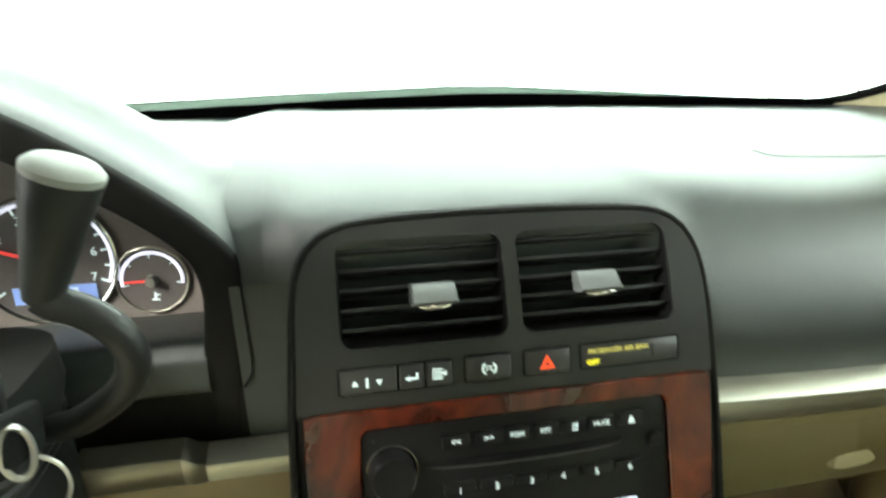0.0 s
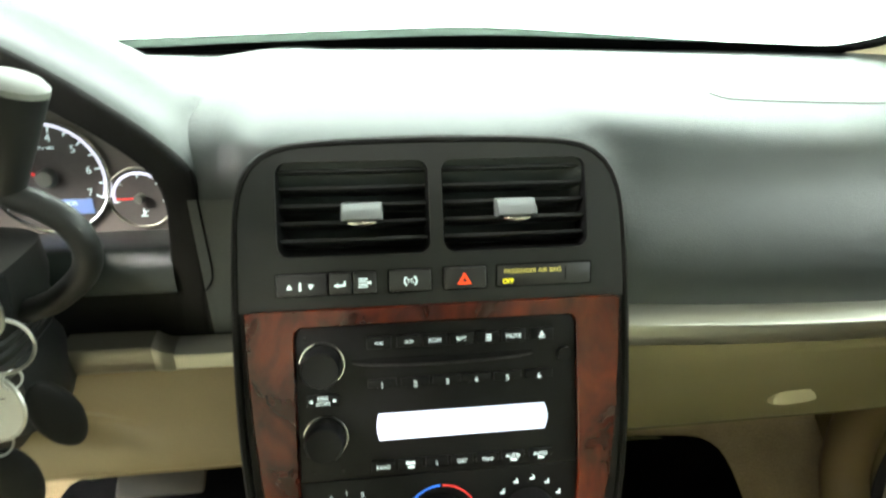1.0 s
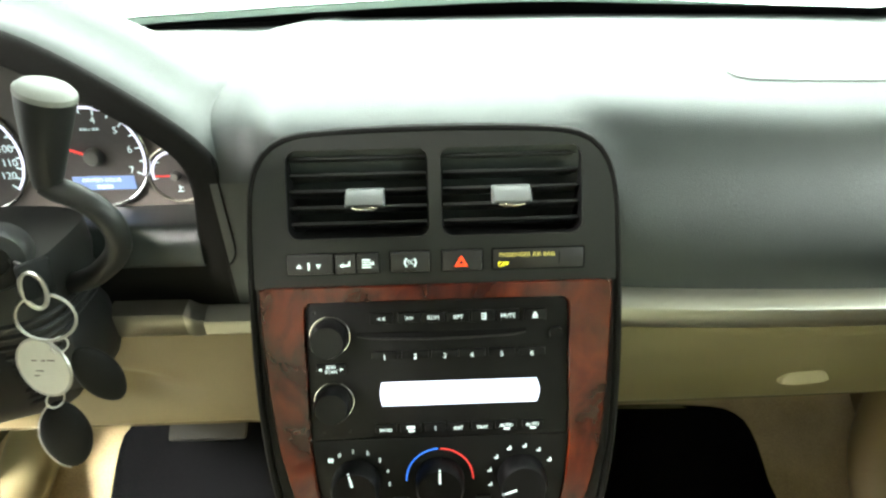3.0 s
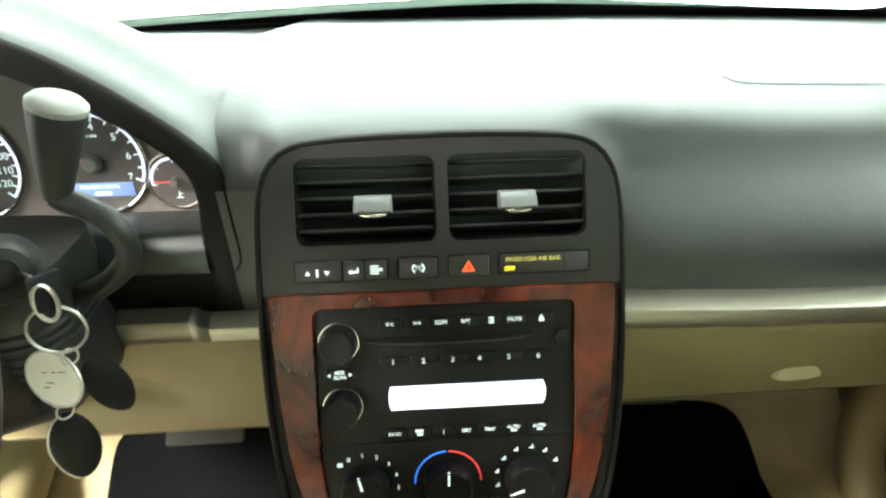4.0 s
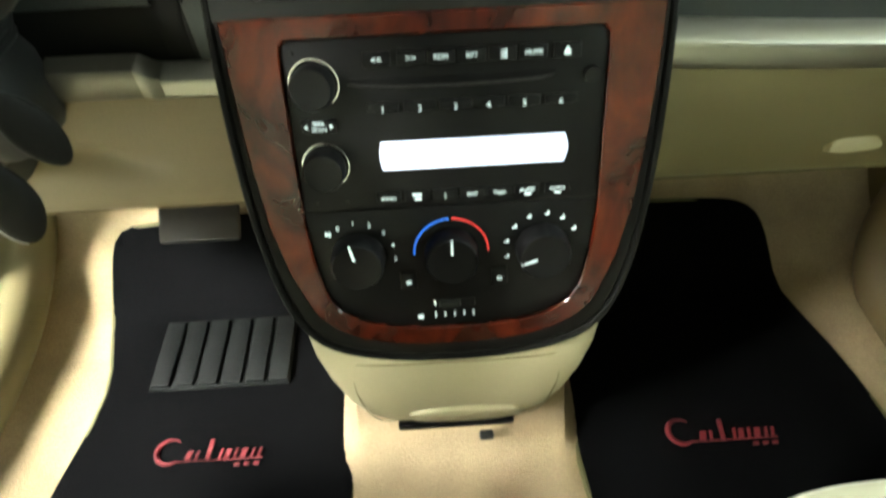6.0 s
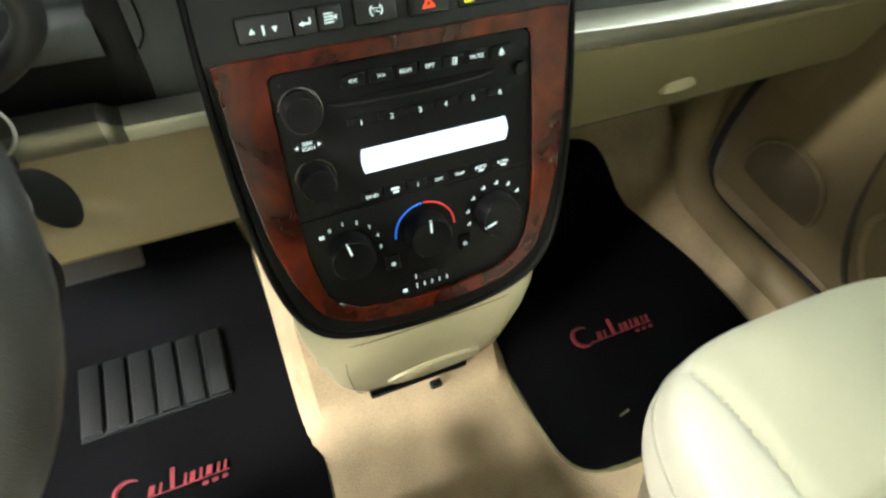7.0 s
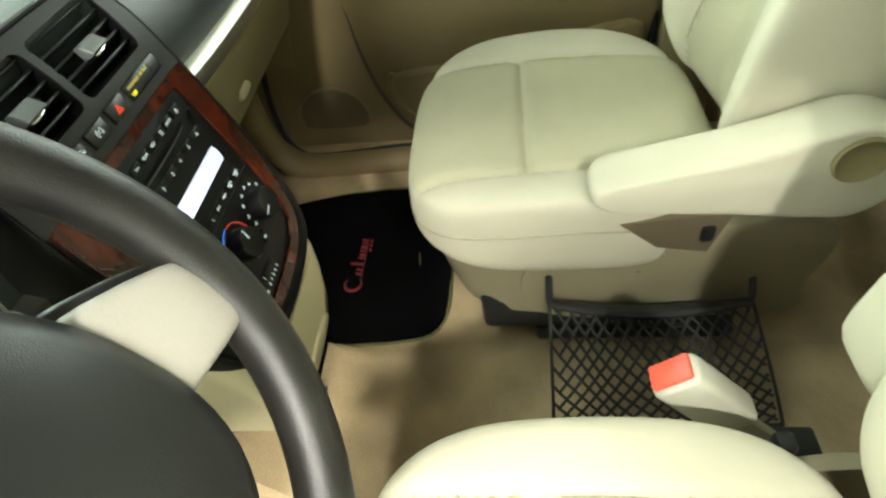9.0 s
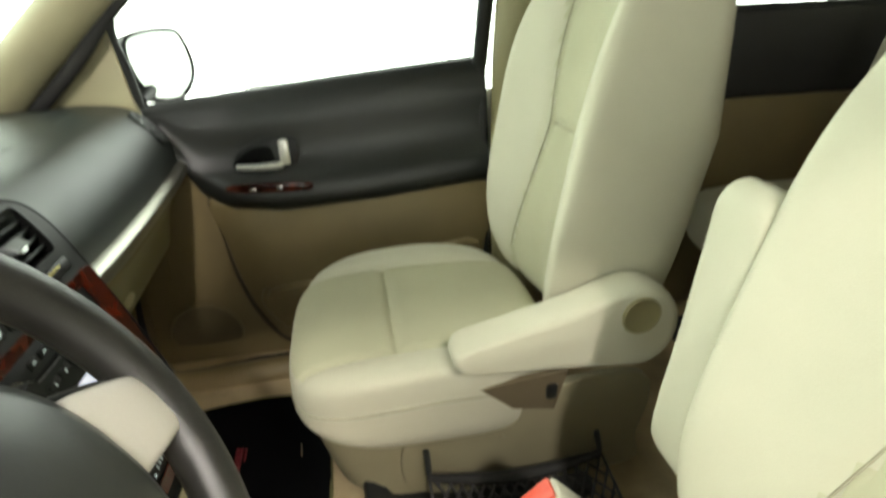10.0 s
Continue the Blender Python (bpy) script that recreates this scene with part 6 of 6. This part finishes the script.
for s in (1, -1):
    bm = B()
    tube(bm, smooth_pts([(s * 0.765, 0.46, 0.60), (s * 0.752, 0.33, 0.745), (s * 0.725, 0.16, 0.885), (s * 0.69, -0.02, 1.03), (s * 0.64, -0.22, 1.19)], 5), 0.062, 16, True, 0.62)
    tagged(finish("trim_front_pillar", bm, PILLAR), "beige front roof pillar trim", "pillar", kind="structure")
    bm = B()
    tube(bm, [(s * 0.79, -0.74, -0.02), (s * 0.79, -0.74, 0.45), (s * 0.785, -0.745, 0.75), (s * 0.70, -0.76, 1.24)], 0.088, 14, True, 0.75)
    tagged(finish("trim_centre_pillar", bm, BEIGE), "beige centre pillar trim", "pillar", kind="structure")
    bm = B()
    tube(bm, [(s * 0.80, -1.85, 0.0), (s * 0.79, -1.85, 0.75), (s * 0.70, -1.86, 1.24)], 0.07, 14, True, 0.7)
    tagged(finish("trim_rear_pillar", bm, BEIGE), "beige rear pillar trim", "pillar", kind="structure")
    bm = B()
    rbox(bm, (s * 0.72, -1.2, 1.21), (0.05, 2.0, 0.07), 0.02)
    tagged(finish("trim_roof_rail", bm, HEAD), "cream roof rail trim", "trim", kind="structure")
# sliding door behind the centre pillar
rd = thing("door_2", T(0.78, -1.3, 0), "closed sliding door with black upper and brown lower trim", "car door", kind="structure")
part("upper_panel", rbox(B(), (0.0, 0, 0.713), (0.04, 1.02, 0.212), 0.014), material("black_door_trim", (0.012, 0.011, 0.011), 0.6, fine=500, bump=0.2), rd, "black upper trim")
part("lower_panel", rbox(B(), (0.0, 0, 0.31), (0.035, 1.02, 0.60), 0.014), TAN, rd, "brown-tan lower trim")
part("window_seal", rbox(B(), (0.0, 0, 0.824), (0.02, 1.02, 0.012), 0.004), BLACK, rd)
qp = finish("trim_quarter_panel", rbox(B(), (0.79, -2.25, 0.42), (0.04, 0.85, 0.85), 0.01), TAN)
tagged(qp, "tan rear quarter trim", "trim", kind="structure")
qp = finish("trim_quarter_panel", rbox(B(), (-0.79, -1.7, 0.42), (0.04, 1.9, 0.85), 0.01), TAN)
tagged(qp, "tan driver-side rear trim", "trim", kind="structure")
# unseen tailgate added to hold back rear light: dark-tinted glass between broad posts
tg_ = thing("tailgate", T(0, -2.60, 0), "unseen closed tailgate with dark tinted window, added to cut rear light", "tailgate", kind="structure")
TINT = glass_material("dark_tinted_glass", (0.10, 0.11, 0.10))
part("rear_window", rbox(B(), (0, 0, 0.97), (1.18, 0.006, 0.48), 0.002), TINT, tg_, "dark tinted pane")
for sx in (-1, 1):
    part("post", rbox(B(), (sx * 0.665, 0, 0.97), (0.14, 0.05, 0.50), 0.015), BEIGE, tg_)
part("header", rbox(B(), (0, 0, 1.225), (1.44, 0.05, 0.06), 0.015), HEAD, tg_)
# rounded edge of the driver's kick panel and sill
bm = tube(B(), smooth_pts([(-0.690, 0.46, 0.16), (-0.672, 0.34, 0.100), (-0.655, 0.20, 0.064), (-0.652, 0.05, 0.050), (-0.664, -0.15, 0.046), (-0.69, -0.5, 0.046)], 5), 0.042, 20)
tagged(finish("trim_sill_edge", bm, BEIGE), "rounded beige sill edge beside the driver's footwell", "trim", kind="structure")
# black seals behind the front pillars
for s in (1, -1):
    bm = tube(B(), smooth_pts([(s * 0.770, 0.385, 0.625), (s * 0.762, 0.300, 0.690), (s * 0.750, 0.200, 0.775), (s * 0.735, 0.105, 0.870), (s * 0.700, -0.06, 1.00)], 5), 0.015, 12)
    tagged(finish("trim_pillar_seal", bm, NET), "black rubber seal along the front pillar", "seal", kind="structure")
# outside mirror
mir = thing("door_mirror", T(0.96, 0.10, 0.74), "outside door mirror in a dark housing", "mirror")
o = [(p.x, p.y) for p in smooth_pts([Vector(p) for p in [(-0.075, 0.070), (0.045, 0.078), (0.082, 0.050), (0.088, -0.030), (0.040, -0.078), (-0.045, -0.070), (-0.085, -0.01)]], 5, True)]
MM = pose(0, 0, 0, 82, 0, -34)
bm = B()
loft(bm, [[MM @ Vector((x * f, y * f, z)) for x, y in o] for f, z in ((0.5, -0.09), (0.85, -0.07), (1.0, -0.03), (1.0, 0.0), (0.96, 0.002))])
hs = part("housing", bm, BLACK, mir, "dark mirror housing")
bm = B()
prism(bm, [(x * 0.92, y * 0.92) for x, y in o], 0.0, 0.004, 0, MM)
part("mirror_glass", bm, MIRROR, hs, "mirror glass")
part("mirror_rim", tube(B(), [MM @ Vector((x * 0.955, y * 0.955, 0.002)) for x, y in o + o[:1]], 0.0055, 8), BLACK, hs, "dark mirror rim")
part("foot", tube(B(), [(-0.03, 0.03, -0.05), (-0.10, 0.03, -0.06)], [0.020, 0.014], 12), BLACK, mir)
